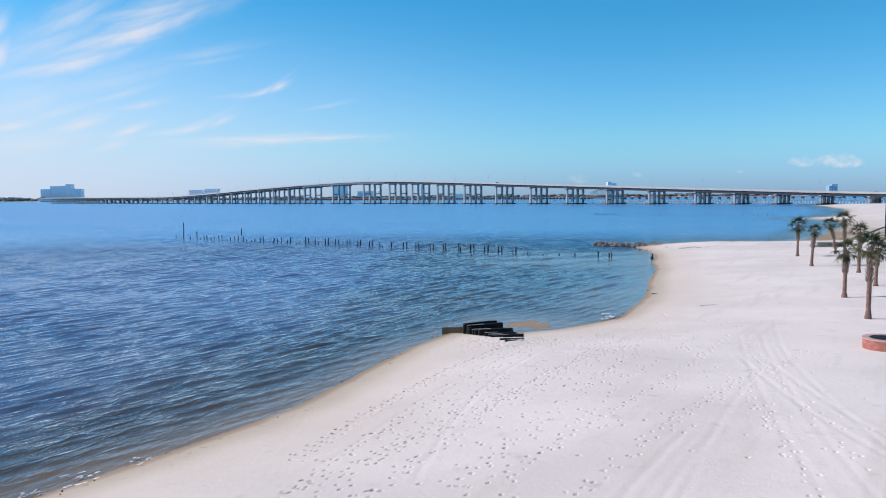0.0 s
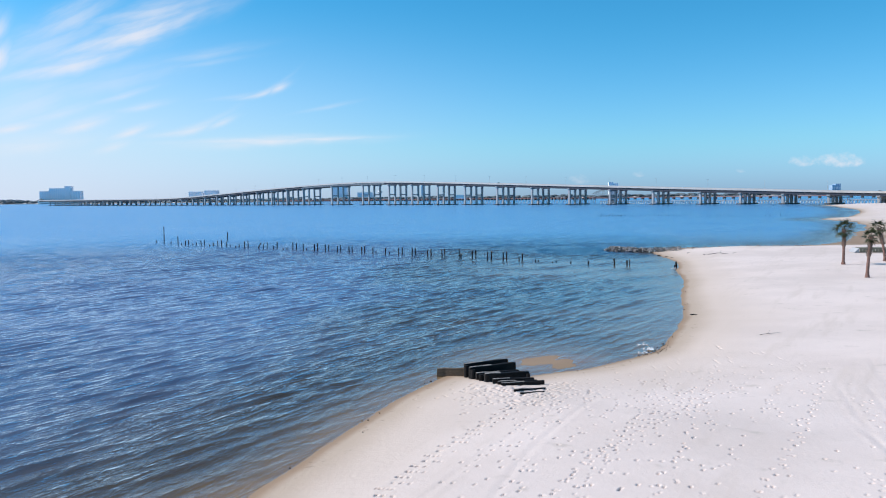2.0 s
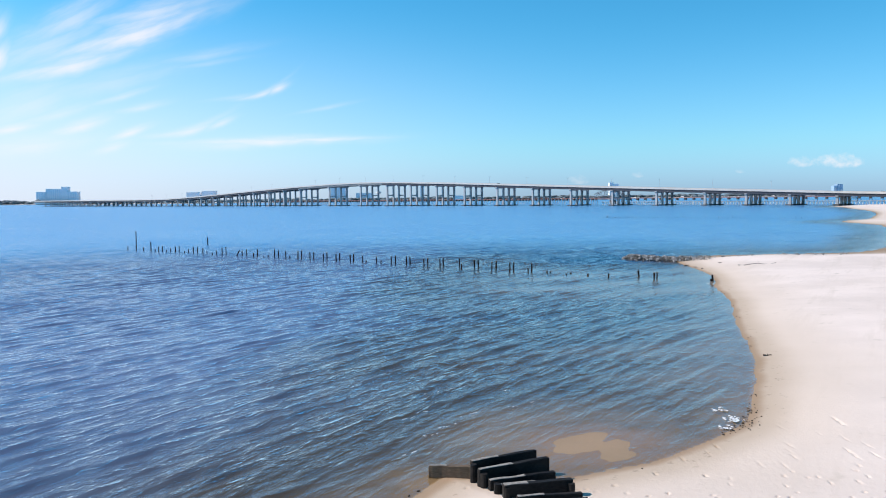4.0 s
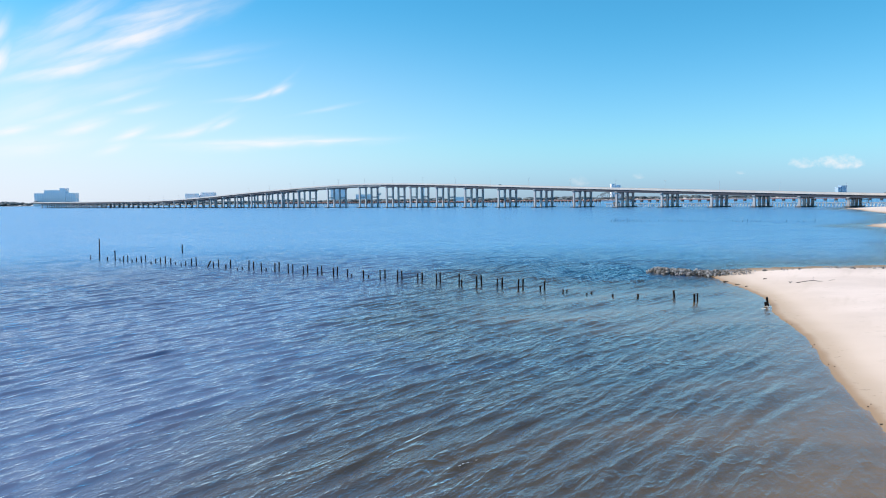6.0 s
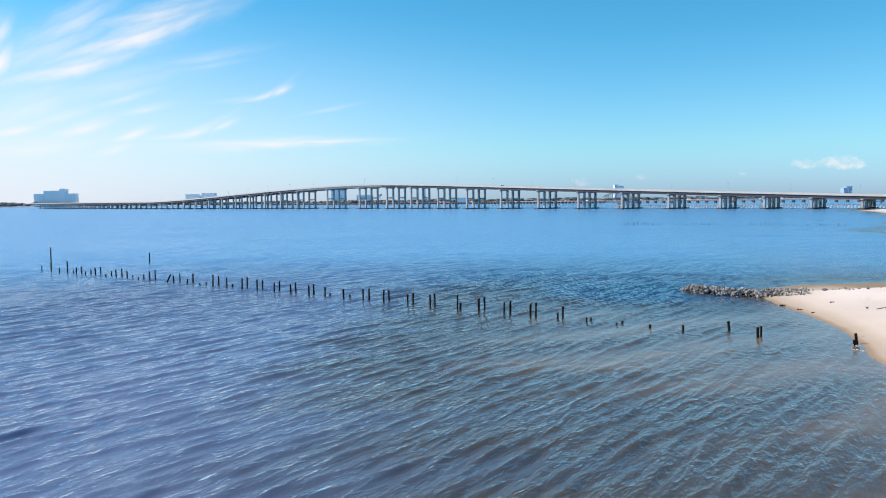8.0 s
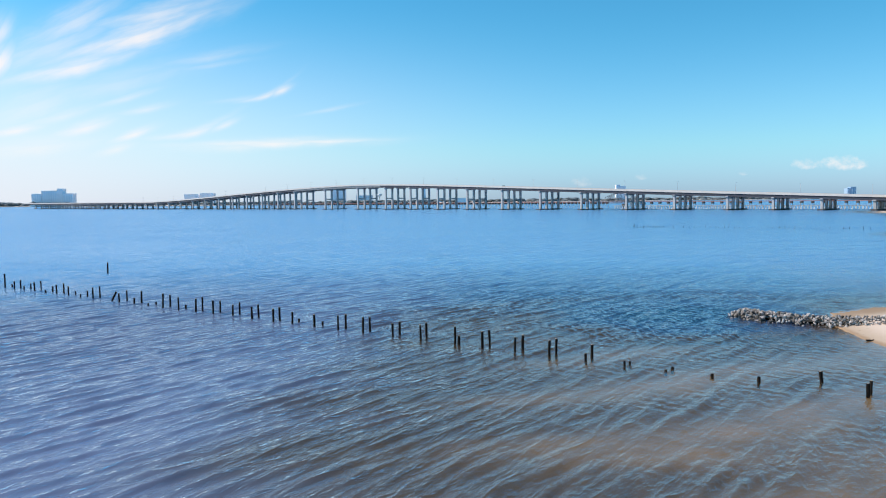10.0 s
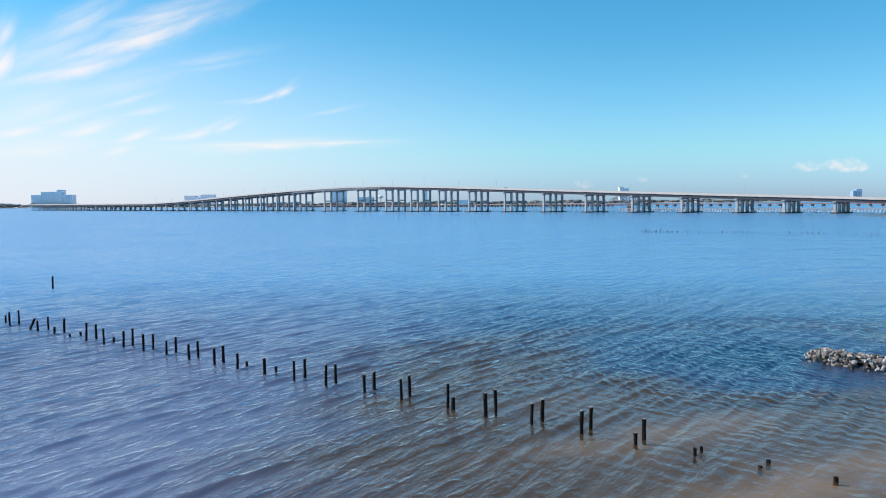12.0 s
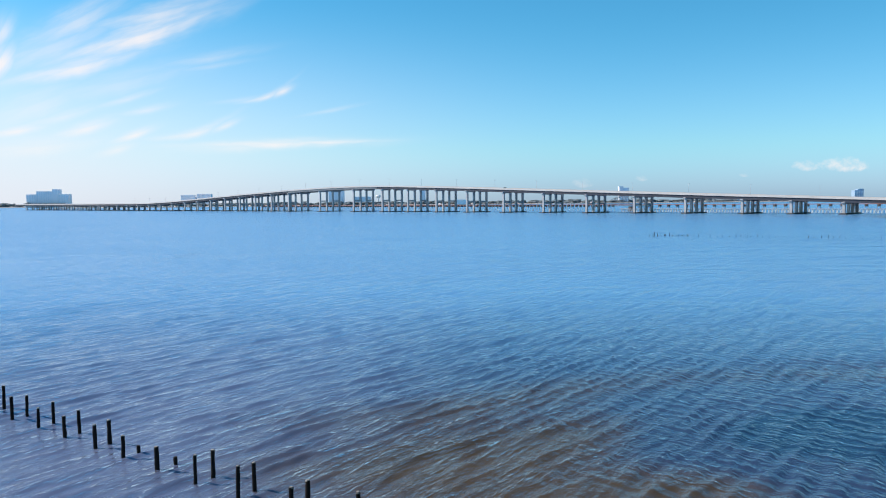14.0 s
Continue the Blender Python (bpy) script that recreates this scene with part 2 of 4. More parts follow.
    facing = k.add("ShaderNodeLayerWeight", Blend=0.5, Normal=normal).outputs["Facing"]
    mirror = k.math("ADD", 0.02, k.math("MULTIPLY", k.math("POWER", facing, 5.0), 0.98))
    k.out(k.add("ShaderNodeMixShader", i0=k.math("MULTIPLY", mirror, k.ramp(chop, 0.05, 0.24, 0.98, 0.80)), i1=base, i2=gloss).outputs[0])
    return m


SAND, WATER = sand(), water_material()
PILE = worn("wet_black_timber", (0.004, 0.0035, 0.0035), (0.022, 0.017, 0.014), 0.92, coarse=2.0, fine=20.0, bump=0.6, stretch=(1, 1, 0.15), shine=0.12)
PILE_TOP = worn("weathered_grey_timber", (0.16, 0.14, 0.12), (0.38, 0.35, 0.31), 0.9, coarse=6.0, fine=40.0, bump=0.5)
TIMBER = worn("tarred_timber", (0.006, 0.006, 0.006), (0.030, 0.026, 0.024), 0.7, coarse=1.5, fine=18.0, bump=0.6, stretch=(0.2, 1, 1), shine=0.12)
OLD_BOARD = worn("brown_board", (0.06, 0.04, 0.025), (0.16, 0.11, 0.07), 0.85, coarse=1.5, fine=18.0, bump=0.6, stretch=(0.2, 1, 1))
CONCRETE = worn("pale_concrete", (0.33, 0.33, 0.335), (0.43, 0.43, 0.43), 0.85, coarse=0.08, fine=0.9, bump=0.15)
PALE_CONCRETE = worn("bright_concrete", (0.46, 0.44, 0.41), (0.56, 0.54, 0.51), 0.85, coarse=0.08, fine=0.9, bump=0.1)
DARK_CONCRETE = worn("dark_concrete", (0.035, 0.035, 0.035), (0.09, 0.085, 0.08), 0.8, coarse=0.2, fine=1.5, bump=0.2)
# Near-black girders: shade under the deck's overhang is put into the colour.
GIRDER = worn("shade_dark_girder", (0.024, 0.031, 0.045), (0.042, 0.052, 0.072), 0.8, coarse=0.06, fine=0.8, bump=0.1)
RUST = worn("rusty_red_steel", (0.24, 0.10, 0.09), (0.36, 0.17, 0.15), 0.8, coarse=0.4, fine=3.0, bump=0.2)
PALE_STEEL = worn("galvanised_steel", (0.42, 0.45, 0.48), (0.55, 0.58, 0.61), 0.5, coarse=0.4, fine=3.0, bump=0.1, metal=0.2)
TEAL_ROOF = worn("teal_roofing", (0.05, 0.16, 0.22), (0.09, 0.22, 0.29), 0.6, coarse=0.4, fine=3.0, bump=0.2)
ASPHALT = worn("road_surface", (0.10, 0.10, 0.10), (0.17, 0.165, 0.16), 0.9, coarse=0.1, fine=2.0, bump=0.1)
STEEL = worn("painted_steel", (0.10, 0.11, 0.12), (0.20, 0.21, 0.22), 0.5, coarse=0.4, fine=3.0, bump=0.1, metal=0.3)
BLACK_STEEL = worn("black_steel", (0.012, 0.012, 0.013), (0.03, 0.03, 0.03), 0.45, coarse=2.0, fine=12.0, bump=0.1, metal=0.4)
WHITE_PAINT = worn("white_paint", (0.62, 0.62, 0.60), (0.80, 0.80, 0.78), 0.6, coarse=0.3, fine=2.0, bump=0.1)
# Pale facades and window bands: distance haze is put into their colours.
FACADE = worn("hazed_facade", (0.86, 0.82, 0.84), (0.92, 0.88, 0.90), 0.8, coarse=0.02, fine=0.3, bump=0.05)
FACADE_GREY = worn("hazed_grey_facade", (0.68, 0.74, 0.80), (0.76, 0.81, 0.87), 0.7, coarse=0.02, fine=0.3, bump=0.05)
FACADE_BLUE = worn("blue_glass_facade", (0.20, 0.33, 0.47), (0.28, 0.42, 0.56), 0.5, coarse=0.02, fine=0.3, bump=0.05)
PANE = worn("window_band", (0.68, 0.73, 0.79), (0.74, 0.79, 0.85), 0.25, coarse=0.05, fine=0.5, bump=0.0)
# Bluer and paler than foliage: the haze of distance is put into the colour.
WOODS = worn("hazed_woods", (0.12, 0.155, 0.165), (0.19, 0.225, 0.235), 0.95, coarse=0.03, fine=0.25, bump=0.6, depth=1.0)
BRICK = worn("red_brick", (0.34, 0.105, 0.075), (0.52, 0.20, 0.15), 0.85, coarse=3.0, fine=30.0, bump=0.4, vary=0.15)
MORTAR = worn("brick_rim", (0.40, 0.22, 0.18), (0.55, 0.36, 0.30), 0.9, coarse=3.0, fine=25.0, bump=0.3)
SOIL = worn("dark_soil", (0.010, 0.008, 0.007), (0.035, 0.028, 0.022), 0.95, coarse=3.0, fine=20.0, bump=0.7)
TRUNK = worn("palm_bark", (0.12, 0.062, 0.048), (0.30, 0.175, 0.135), 0.9, coarse=2.5, fine=22.0, bump=0.8, stretch=(1, 1, 1.6))
BOOT = worn("palm_boot", (0.09, 0.065, 0.05), (0.27, 0.20, 0.16), 0.9, coarse=5.0, fine=30.0, bump=0.5)
ROCK = worn("limestone_boulder", (0.11, 0.10, 0.105), (0.43, 0.41, 0.41), 0.9, coarse=1.2, fine=9.0, bump=0.6, vary=0.50, depth=0.05)
ROCK_WET = worn("dark_wet_boulder", (0.02, 0.02, 0.018), (0.075, 0.065, 0.05), 0.6, coarse=1.2, fine=9.0, bump=0.6, depth=0.05)
FOAM = worn("sea_foam", (0.62, 0.64, 0.64), (0.82, 0.83, 0.82), 0.9, coarse=3.0, fine=20.0, bump=0.6)
DECKING = worn("olive_decking", (0.13, 0.115, 0.075), (0.26, 0.235, 0.165), 0.9, coarse=1.5, fine=16.0, bump=0.4, stretch=(0.3, 1, 1))


def frond_material():
    m, k = material("palm_frond")
    chance = k.add("ShaderNodeObjectInfo").outputs["Random"]
    spot = place(k)
    green = k.mix(chance, (0.022, 0.036, 0.012, 1), (0.075, 0.085, 0.032, 1))
    green = k.mix(k.math("MULTIPLY", k.ramp(k.noise(1.5, spot, 3.0), 0.55, 0.75), 0.6), green, (0.17, 0.14, 0.06, 1))
    leaf = k.add("ShaderNodeBsdfPrincipled", Base_Color=green, Roughness=0.5).outputs[0]
    glow = k.add("ShaderNodeBsdfTranslucent", Color=green).outputs[0]
    k.out(k.add("ShaderNodeMixShader", i0=0.25, i1=leaf, i2=glow).outputs[0])
    return m


FROND = frond_material()
DEAD_FROND = worn("dry_palm_frond", (0.14, 0.095, 0.05), (0.30, 0.22, 0.13), 0.9, coarse=3.0, fine=20.0, bump=0.3)


# ---------------------------------------------------------------- mesh helpers
def part(name, bm, mat, parent=None, label=""):
    """Links a bmesh as one mesh object, under a thing or a part if one is given."""
    data = bpy.data.meshes.new(name)
    bm.to_mesh(data)
    bm.free()
    data.materials.append(mat)
    ob = new(name, data)
    if parent is not None:
        ob.parent = parent
    return tagged(ob, label=label)


def again(name, data, parent, m=None):
    """One more piece that shares a mesh."""
    ob = new(name, data)
    ob.parent = parent
    if m is not None:
        ob.matrix_basis = m
    return ob


def thing(name, label, category, at=(0, 0, 0), turn=0.0, group="", kind=""):
    ob = new(name)
    ob.matrix_basis = pose(*at, 0, 0, turn)
    ob.empty_display_size = 0.3
    return tagged(ob, label, category, group, kind)


def box(bm, x0, x1, y0, y1, z0, z1, m=None, bevel=0.0):
    """A block; m turns or moves it."""
    made = bmesh.ops.create_cube(bm, size=1.0)["verts"]
    grow = Matrix.Translation(((x0 + x1) / 2, (y0 + y1) / 2, (z0 + z1) / 2)) @ Matrix.Diagonal((x1 - x0, y1 - y0, z1 - z0, 1))
    bmesh.ops.transform(bm, matrix=(m or Matrix()) @ grow, verts=made)
    if bevel:
        edges = list({e for vert in made for e in vert.link_edges})
        bmesh.ops.bevel(bm, geom=edges, offset=bevel, segments=1, affect="EDGES")
    return bm


def block(*sizes, m=None, bevel=0.0):
    return box(bmesh.new(), *sizes, m=m, bevel=bevel)


def tube(bm, points, radii, sides=8, cap=True):
    """A round bar along a line of points."""
    rings = []
    for i, p in enumerate(points):
        p = Vector(p)
        way = Vector(points[min(i + 1, len(points) - 1)]) - Vector(points[max(i - 1, 0)])
        q = way.to_track_quat("Z", "X")
        rings.append([bm.verts.new(p + q @ Vector((radii[i] * math.cos(a), radii[i] * math.sin(a), 0))) for a in (2 * math.pi * s / sides for s in range(sides))])
    for low, top in zip(rings, rings[1:]):
        for s in range(sides):
            bm.faces.new((low[s], low[(s + 1) % sides], top[(s + 1) % sides], top[s]))
    if cap:
        bm.faces.new(rings[-1])
        bm.faces.new(rings[0][::-1])
    return bm


def rough_up(bm, amount, scale, seed=0.0):
    for vert in bm.verts:
        p = vert.co * scale + Vector((seed, seed * 1.7, -seed))
        vert.co += noise.noise_vector(p) * amount


def sheet(name, xs, ys, zs, mat, values=(), keep=None):
    """A sheet over a grid of x and y, with heights, and values kept at its points."""
    nx, ny = len(xs), len(ys)
    co = np.empty((ny, nx, 3), np.float32)
    co[..., 0], co[..., 1], co[..., 2] = xs[None, :], ys[:, None], zs
    data = bpy.data.meshes.new(name)
    data.vertices.add(nx * ny)
    data.vertices.foreach_set("co", co.ravel())
    corner = (np.arange(ny - 1)[:, None] * nx + np.arange(nx - 1)[None, :]).ravel()
    if keep is not None:
        corner = corner[(keep[:-1, :-1] | keep[1:, 1:]).ravel()]
    loops = np.stack([corner, corner + 1, corner + nx + 1, corner + nx], 1).astype(np.int32)
    data.loops.add(loops.size)
    data.loops.foreach_set("vertex_index", loops.ravel())
    data.polygons.add(len(corner))
    data.polygons.foreach_set("loop_start", np.arange(0, loops.size, 4, dtype=np.int32))
    data.polygons.foreach_set("use_smooth", np.ones(len(corner), bool))
    for key, value in values:
        data.attributes.new(key, "FLOAT", "POINT").data.foreach_set("value", value.astype(np.float32).ravel())
    data.update(calc_edges=True)
    data.materials.append(mat)
    return new(name, data)


def graded(*stretches, far_low, far_high, growth=1.12):
    """Grid lines: even steps over the given stretches, then ever wider ones outwards."""
    lines = []
    for a, b, step in stretches:
        lines += list(np.arange(a, b, step))
    lines.append(stretches[-1][1])
    step, low = stretches[0][2], [lines[0]]
    while low[-1] > far_low:
        step *= growth
        low.append(low[-1] - step)
    step, high = stretches[-1][2], [lines[-1]]
    while high[-1] < far_high:
        step *= growth
        high.append(high[-1] + step)
    return np.array(low[:0:-1] + lines + high[1:])


# ---------------------------------------------------------------- shore and ground
SHORE = [(-900, -420), (-200, -110), (-80, -32), (-40, 4), (-24, 23), (-17.6, 33.2), (-14.9, 37.4), (-11.4, 44.1), (-9.4, 49.3), (-6.9, 57.2),
         (-3.6, 68.1), (-1.5, 72.6), (3.9, 72.0), (8.2, 74.1), (12.1, 78), (14.8, 81), (17.0, 86), (19.2, 91.5), (21.2, 98), (23.5, 107.5),
         (26.6, 119), (30, 132), (31.5, 139), (32.8, 146.5), (34.4, 152), (36.5, 161), (37.5, 171), (37.6, 180), (38, 189), (42, 198),
         (50, 203), (65, 205), (80, 207), (93, 221), (108, 252), (125, 280), (140, 310), (152, 345), (152, 384), (183, 417),
         (227, 494), (262, 580), (290, 664), (305, 735), (335, 775), (420, 830), (3000, 2100)]
LAND = SHORE + [(3000, -3000), (-900, -3000)]


def shore_distance(x, y):
    """Metres to the water's edge, over land positive, over water negative."""
    near = np.full(x.shape, 1e9)
    inside = np.zeros(x.shape, bool)
    for i, (ax, ay) in enumerate(LAND):
        bx, by = LAND[(i + 1) % len(LAND)]
        if i < len(SHORE) - 1:
            wx, wy = bx - ax, by - ay
            k = np.clip(((x - ax) * wx + (y - ay) * wy) / (wx * wx + wy * wy), 0, 1)
            near = np.minimum(near, (x - ax - k * wx) ** 2 + (y - ay - k * wy) ** 2)
        if ay != by:
            inside ^= ((ay > y) != (by > y)) & (x < (bx - ax) * (y - ay) / (by - ay) + ax)
    return np.where(inside, 1, -1) * np.sqrt(near)


def ripples(x, y, waves):
    total = 0
    for length, turn, high, phase in waves:
        total = total + high * np.sin((x * math.cos(turn) + y * math.sin(turn)) * 2 * math.pi / length + phase)
    return total


def bottom(dist, x, y):
    """Height of sand at a distance from the water's edge."""
    dist = dist + ripples(x, y, ((17, 0.4, 0.14, 1.0), (6.5, 1.7, 0.05, 2.0)))
    gentle = 1 - 0.68 / (1 + np.exp(-(y - 191) / 1.5)) / (1 + np.exp((y - 430) / 20)) - 0.26 / (1 + np.exp(-(y - 191) / 1.0)) / (1 + np.exp((y - 268) / 9))
    land = 1.55 * (1 - np.exp(-np.maximum(dist, 0) * gentle / 12.0)) + 0.0006 * np.clip(dist, 0, 600)
    sea = 1.9 * (np.exp(np.minimum(dist, 0) / (13.0 + 1.5 / (1 + np.exp((y - 70) / 3)))) - 1)
    # wide flats off the beach, a bar under the row of piles, a deeper pool by the groin
    edge = 1.0 - 13.0 * np.clip((y - 74) / 12, 0, 1) - 3.0 * np.clip((y - 86) / 16, 0, 1) + 5.0 * np.clip((y - 130) / 40, 0, 1)
    flats = (0.95 - 0.50 * np.exp(-((y - 121) / 19) ** 2) - 0.13 / (1 + np.exp((150 - y) / 8))) / (1 + np.exp((edge - 1.0 - x) / 8.0)) / (1 + np.exp((x - 40) / 8)) / (1 + np.exp((np.abs(y - 150) - 62) / 8))
    pool = np.exp(-(((x - 28) / 15) ** 2 + ((y - 196) / 12) ** 2))
    sea = sea * (1 - flats * (1 - pool)) - 1.7 * pool
    sea = sea * (1 - 0.95 * np.exp(-(((x - 6.2) / 3.6) ** 4 + ((y - 77.2) / 3.6) ** 4)))
    bar = (0.20 + 0.14 / (1 + np.exp((y - 150) / 10))) * np.sin(y / 1.9 - x / 6.0 + 1.2 * np.sin(x / 8.0 + y / 23.0)) * flats * (0.25 + 0.75 / (1 + np.exp((106 - y) / 4)))
    sea = sea * (1 - 0.68 * np.exp(-((y - 141.6 - 0.16 * x) / 2.6) ** 2) / (1 + np.exp((2 - x) / 4.0)))
    level = np.where(dist > 0, land, np.minimum(sea + bar * np.clip(-dist / 6.0, 0, 1), 0.5 * np.maximum(dist, -0.12)))
    # a wet hump of sand in the lee of the bulkhead
    return np.maximum(level, 0.020 - 0.050 * (((x - 6.1) / 3.2) ** 2 + ((y - 76.9) / 3.4) ** 2) + 0.006 * np.sin(2.1 * x + np.sin(1.3 * y)) + 0.006 * np.sin(3.3 * y - x))


gx = graded((-20, -9, 0.3), (-9, 24, 0.062), (24, 27, 0.15), (27, 44, 0.3), (44, 75, 0.7), far_low=-4500, far_high=4500)
gy = graded((20, 26, 0.3), (26, 69, 0.062), (69, 72, 0.15), (72, 90, 0.4), (90, 215, 1.1), far_low=-3000, far_high=4600)
GX, GY = np.meshgrid(gx, gy)
dist = shore_distance(GX, GY)
ground_z = bottom(dist, GX, GY)
ground_z += np.clip((dist - 0.6) / 5.0, 0, 1) * ripples(GX, GY, ((31, 0.7, 0.05, 0), (13, 2.2, 0.03, 1), (6.1, 1.1, 0.014, 2)))
near = (GX > -22) & (GX < 40) & (GY > 22) & (GY < 90)


def dent(x, y, turn, length, width, depth):
    """Presses a print into the sand, with a low rim."""
    i0, i1 = np.searchsorted(gx, (x - 0.7, x + 0.7))
    j0, j1 = np.searchsorted(gy, (y - 0.7, y + 0.7))
    if i1 <= i0 or j1 <= j0:
        return
    X, Y = GX[j0:j1, i0:i1] - x, GY[j0:j1, i0:i1] - y
    a, b = X * math.cos(turn) + Y * math.sin(turn), -X * math.sin(turn) + Y * math.cos(turn)
    r = (a / length) ** 2 + (b / width) ** 2
    ground_z[j0:j1, i0:i1] += np.where(dist[j0:j1, i0:i1] > 0.6, -depth * np.exp(-r * r) + 0.06 * depth * np.exp(-((np.sqrt(r) - 1.7) / 0.5) ** 2), 0)


rng = np.random.default_rng(7)


def trail(x0, y0, x1, y1, bend, wide, count, lanes=1):
    """Footprints of somebody who went from one place to another, with the scatter of others beside."""
    for _ in range(lanes):
        off = rng.normal(0, wide)
        long = math.hypot(x1 - x0, y1 - y0)
        steps = int(long / 0.72)
        tx, ty = (x1 - x0) / long, (y1 - y0) / long
        for s in range(steps):
            if rng.random() > count:
                continue
            k = s / max(1, steps)
            side = off + bend * math.sin(k * math.pi) + (0.13 if s % 2 else -0.13) + rng.normal(0, 0.08)
            dent(x0 + tx * long * k - ty * side, y0 + ty * long * k + tx * side, math.atan2(ty, tx) + rng.normal(0, 0.25), 0.120, 0.048, rng.uniform(0.04, 0.10))


trail(-8, 25, 6, 64, 1.2, 1.1, 0.7, 3)
trail(-5, 25, 14, 66, 2.0, 1.4, 0.7, 3)
trail(-3, 25, 20, 80, -1.5, 1.8, 0.6, 3)
trail(0, 25, 24, 72, 1.0, 2.2, 0.6, 2)
trail(12, 25, 16, 60, -1.0, 1.0, 0.6, 2)
trail(16, 26, 22, 62, 0.6, 0.8, 0.7, 1)
trail(-7.5, 36, 3.5, 63, 1.0, 0.5, 0.9, 5)
trail(-2, 27, 22, 66, -1.0, 0.6, 0.85, 2)
trail(2, 26, 25, 58, 1.0, 0.6, 0.85, 2)
trail(-6, 30, 14, 62, 0.5, 0.8, 0.85, 3)
for _ in range(200):
    k = rng.random()
    dent(-6 + 20 * k + rng.normal(0, 2.0), 28 + 40 * k + rng.normal(0, 3.5), rng.uniform(0.7, 1.3), 0.125, 0.052, rng.uniform(0.05, 0.12))
for _ in range(420):
    dent(rng.normal(3.6, 2.4), rng.normal(65.3, 2.2), rng.uniform(0, 3), 0.12, 0.09, rng.uniform(0.03, 0.08))
for _ in range(240):
    dent(rng.uniform(2, 26), rng.uniform(34, 78), rng.uniform(0.5, 1.6), 0.11, 0.06, rng.uniform(0.04, 0.09))


def rut(x0, y0, x1, y1, bend, depth, wide=0.16):
    """A tyre's long groove."""
    long = math.hypot(x1 - x0, y1 - y0)
    tx, ty = (x1 - x0) / long, (y1 - y0) / long
    a = (GX - x0) * tx + (GY - y0) * ty
    b = -(GX - x0) * ty + (GY - y0) * tx - bend * np.sin(np.clip(a / long, 0, 1) * math.pi)
    fade = np.clip(a / 4, 0, 1) * np.clip((long - a) / 4, 0, 1)
    np.add(ground_z, near * fade * depth * 0.17 * (-np.exp(-(b / wide) ** 2) + 0.5 * np.exp(-((np.abs(b) - 2.2 * wide) / wide) ** 2)), out=ground_z)


for x0, y0, x1, y1, bend, depth in ((3.0, 24, 11.5, 40, 0.3, 0.07), (4.6, 24, 12.8, 40, 0.3, 0.05), (12.2, 24, 22, 66, 0.8, 0.05), (13.9, 24, 23.6, 66, 0.8, 0.05),
                                    (18.8, 24, 19, 58, 1.6, 0.07), (20.4, 24, 20.5, 58, 1.6, 0.06), (-2, 30, 9, 66, 2.2, 0.06), (-7, 37, 5.5, 66, 1.4, 0.05), (-6.2, 34, 7, 64, 1.4, 0.04),
                                    (17, 24, 30, 80, 2.5, 0.05), (6, 25, 20, 54, 0.6, 0.04)):
    rut(x0, y0, x1, y1, bend, depth)
ground = sheet("ground", gx, gy, ground_z, SAND)
tagged(ground, "pale white beach sand with footprints and tyre tracks", "beach", kind="structure")


def sand_z(x, y):
    """The sand's height at a place."""
    i, j = int(np.clip(np.searchsorted(gx, x), 1, len(gx) - 1)), int(np.clip(np.searchsorted(gy, y), 1, len(gy) - 1))
    return float(ground_z[j - 1:j + 1, i - 1:i + 1].mean())


# ---------------------------------------------------------------- water
wx = graded((-150, -62, 0.55), (-62, 40, 0.195), far_low=-4600, far_high=4600, growth=1.12)
wy = graded((22, 46, 0.3), (46, 222, 0.195), (222, 330, 0.6), far_low=-600, far_high=4700, growth=1.09)
WX, WY = np.meshgrid(wx, wy)
wdist = shore_distance(WX, WY)
depth = np.maximum(0, -bottom(wdist, WX, WY))
sea = np.random.default_rng(21)
BX, BY = WX + 0.5 * np.sin(WY / 13.0 + WX / 21.0), WY + 0.7 * np.sin(WX / 11.0 + 1.3) + 0.35 * np.sin(WX / 5.3 + WY / 8.0)
patch = 0.88 + 0.20 * np.sin(WX / 8.3 + np.sin(WY / 11.0)) * np.sin(WY / 6.7 - WX / 17.0)
swell = 0


def trains(count, short, long, turn, spread, slope):
    """Wind waves of many lengths running one way, with sharpened crests."""
    total = 0
    for k in range(count):
        length = short * (long / short) ** (k / (count - 1))
        way = turn + sea.normal(0, spread)
        crest = np.sin((BX * math.cos(way) + BY * math.sin(way)) * 2 * math.pi / length + sea.uniform(0, 6.28))
        total = total + slope / math.sqrt(count) * length / 6.28 * (2 * ((crest + 1) / 2) ** 1.5 - 0.82)
    return total


swell = trains(12, 1.25, 2.1, 2.58, 0.11, 0.18) + trains(6, 2.6, 3.6, 2.50, 0.08, 0.07) + trains(18, 0.65, 1.2, 2.70, 0.20, 0.16)
# waves bent round the groin meet them over the bar
swell = swell + trains(10, 0.9, 1.8, 0.75, 0.18, 0.12) / (1 + np.exp((2 - WX) / 6.0)) / (1 + np.exp((150 - WY) / 14.0))
swell = swell * patch
# low breakers steepening over the shallows
front = np.sin((BX * math.cos(2.42) + BY * math.sin(2.42)) * 2 * math.pi / 4.1 + 1.1 * np.sin(BX / 9.0 + BY / 14.0) + 0.5 * np.sin(BX / 4.0 - BY / 7.0))
swell = swell + 0.10 * ((front + 1) / 2) ** 7 * np.clip(1.25 - depth, 0, 1) * np.clip(depth / 0.12, 0, 1) * (0.45 + 0.55 * np.sin(BX / 6.0 + 2 * np.sin(BY / 9.0)))
inside = np.clip((WX + 150) / 50, 0, 1) * np.clip((60 - WX) / 14, 0, 1) * np.clip((WY - 8) / 10, 0, 1) * np.clip((330 - WY) / 90, 0, 1)
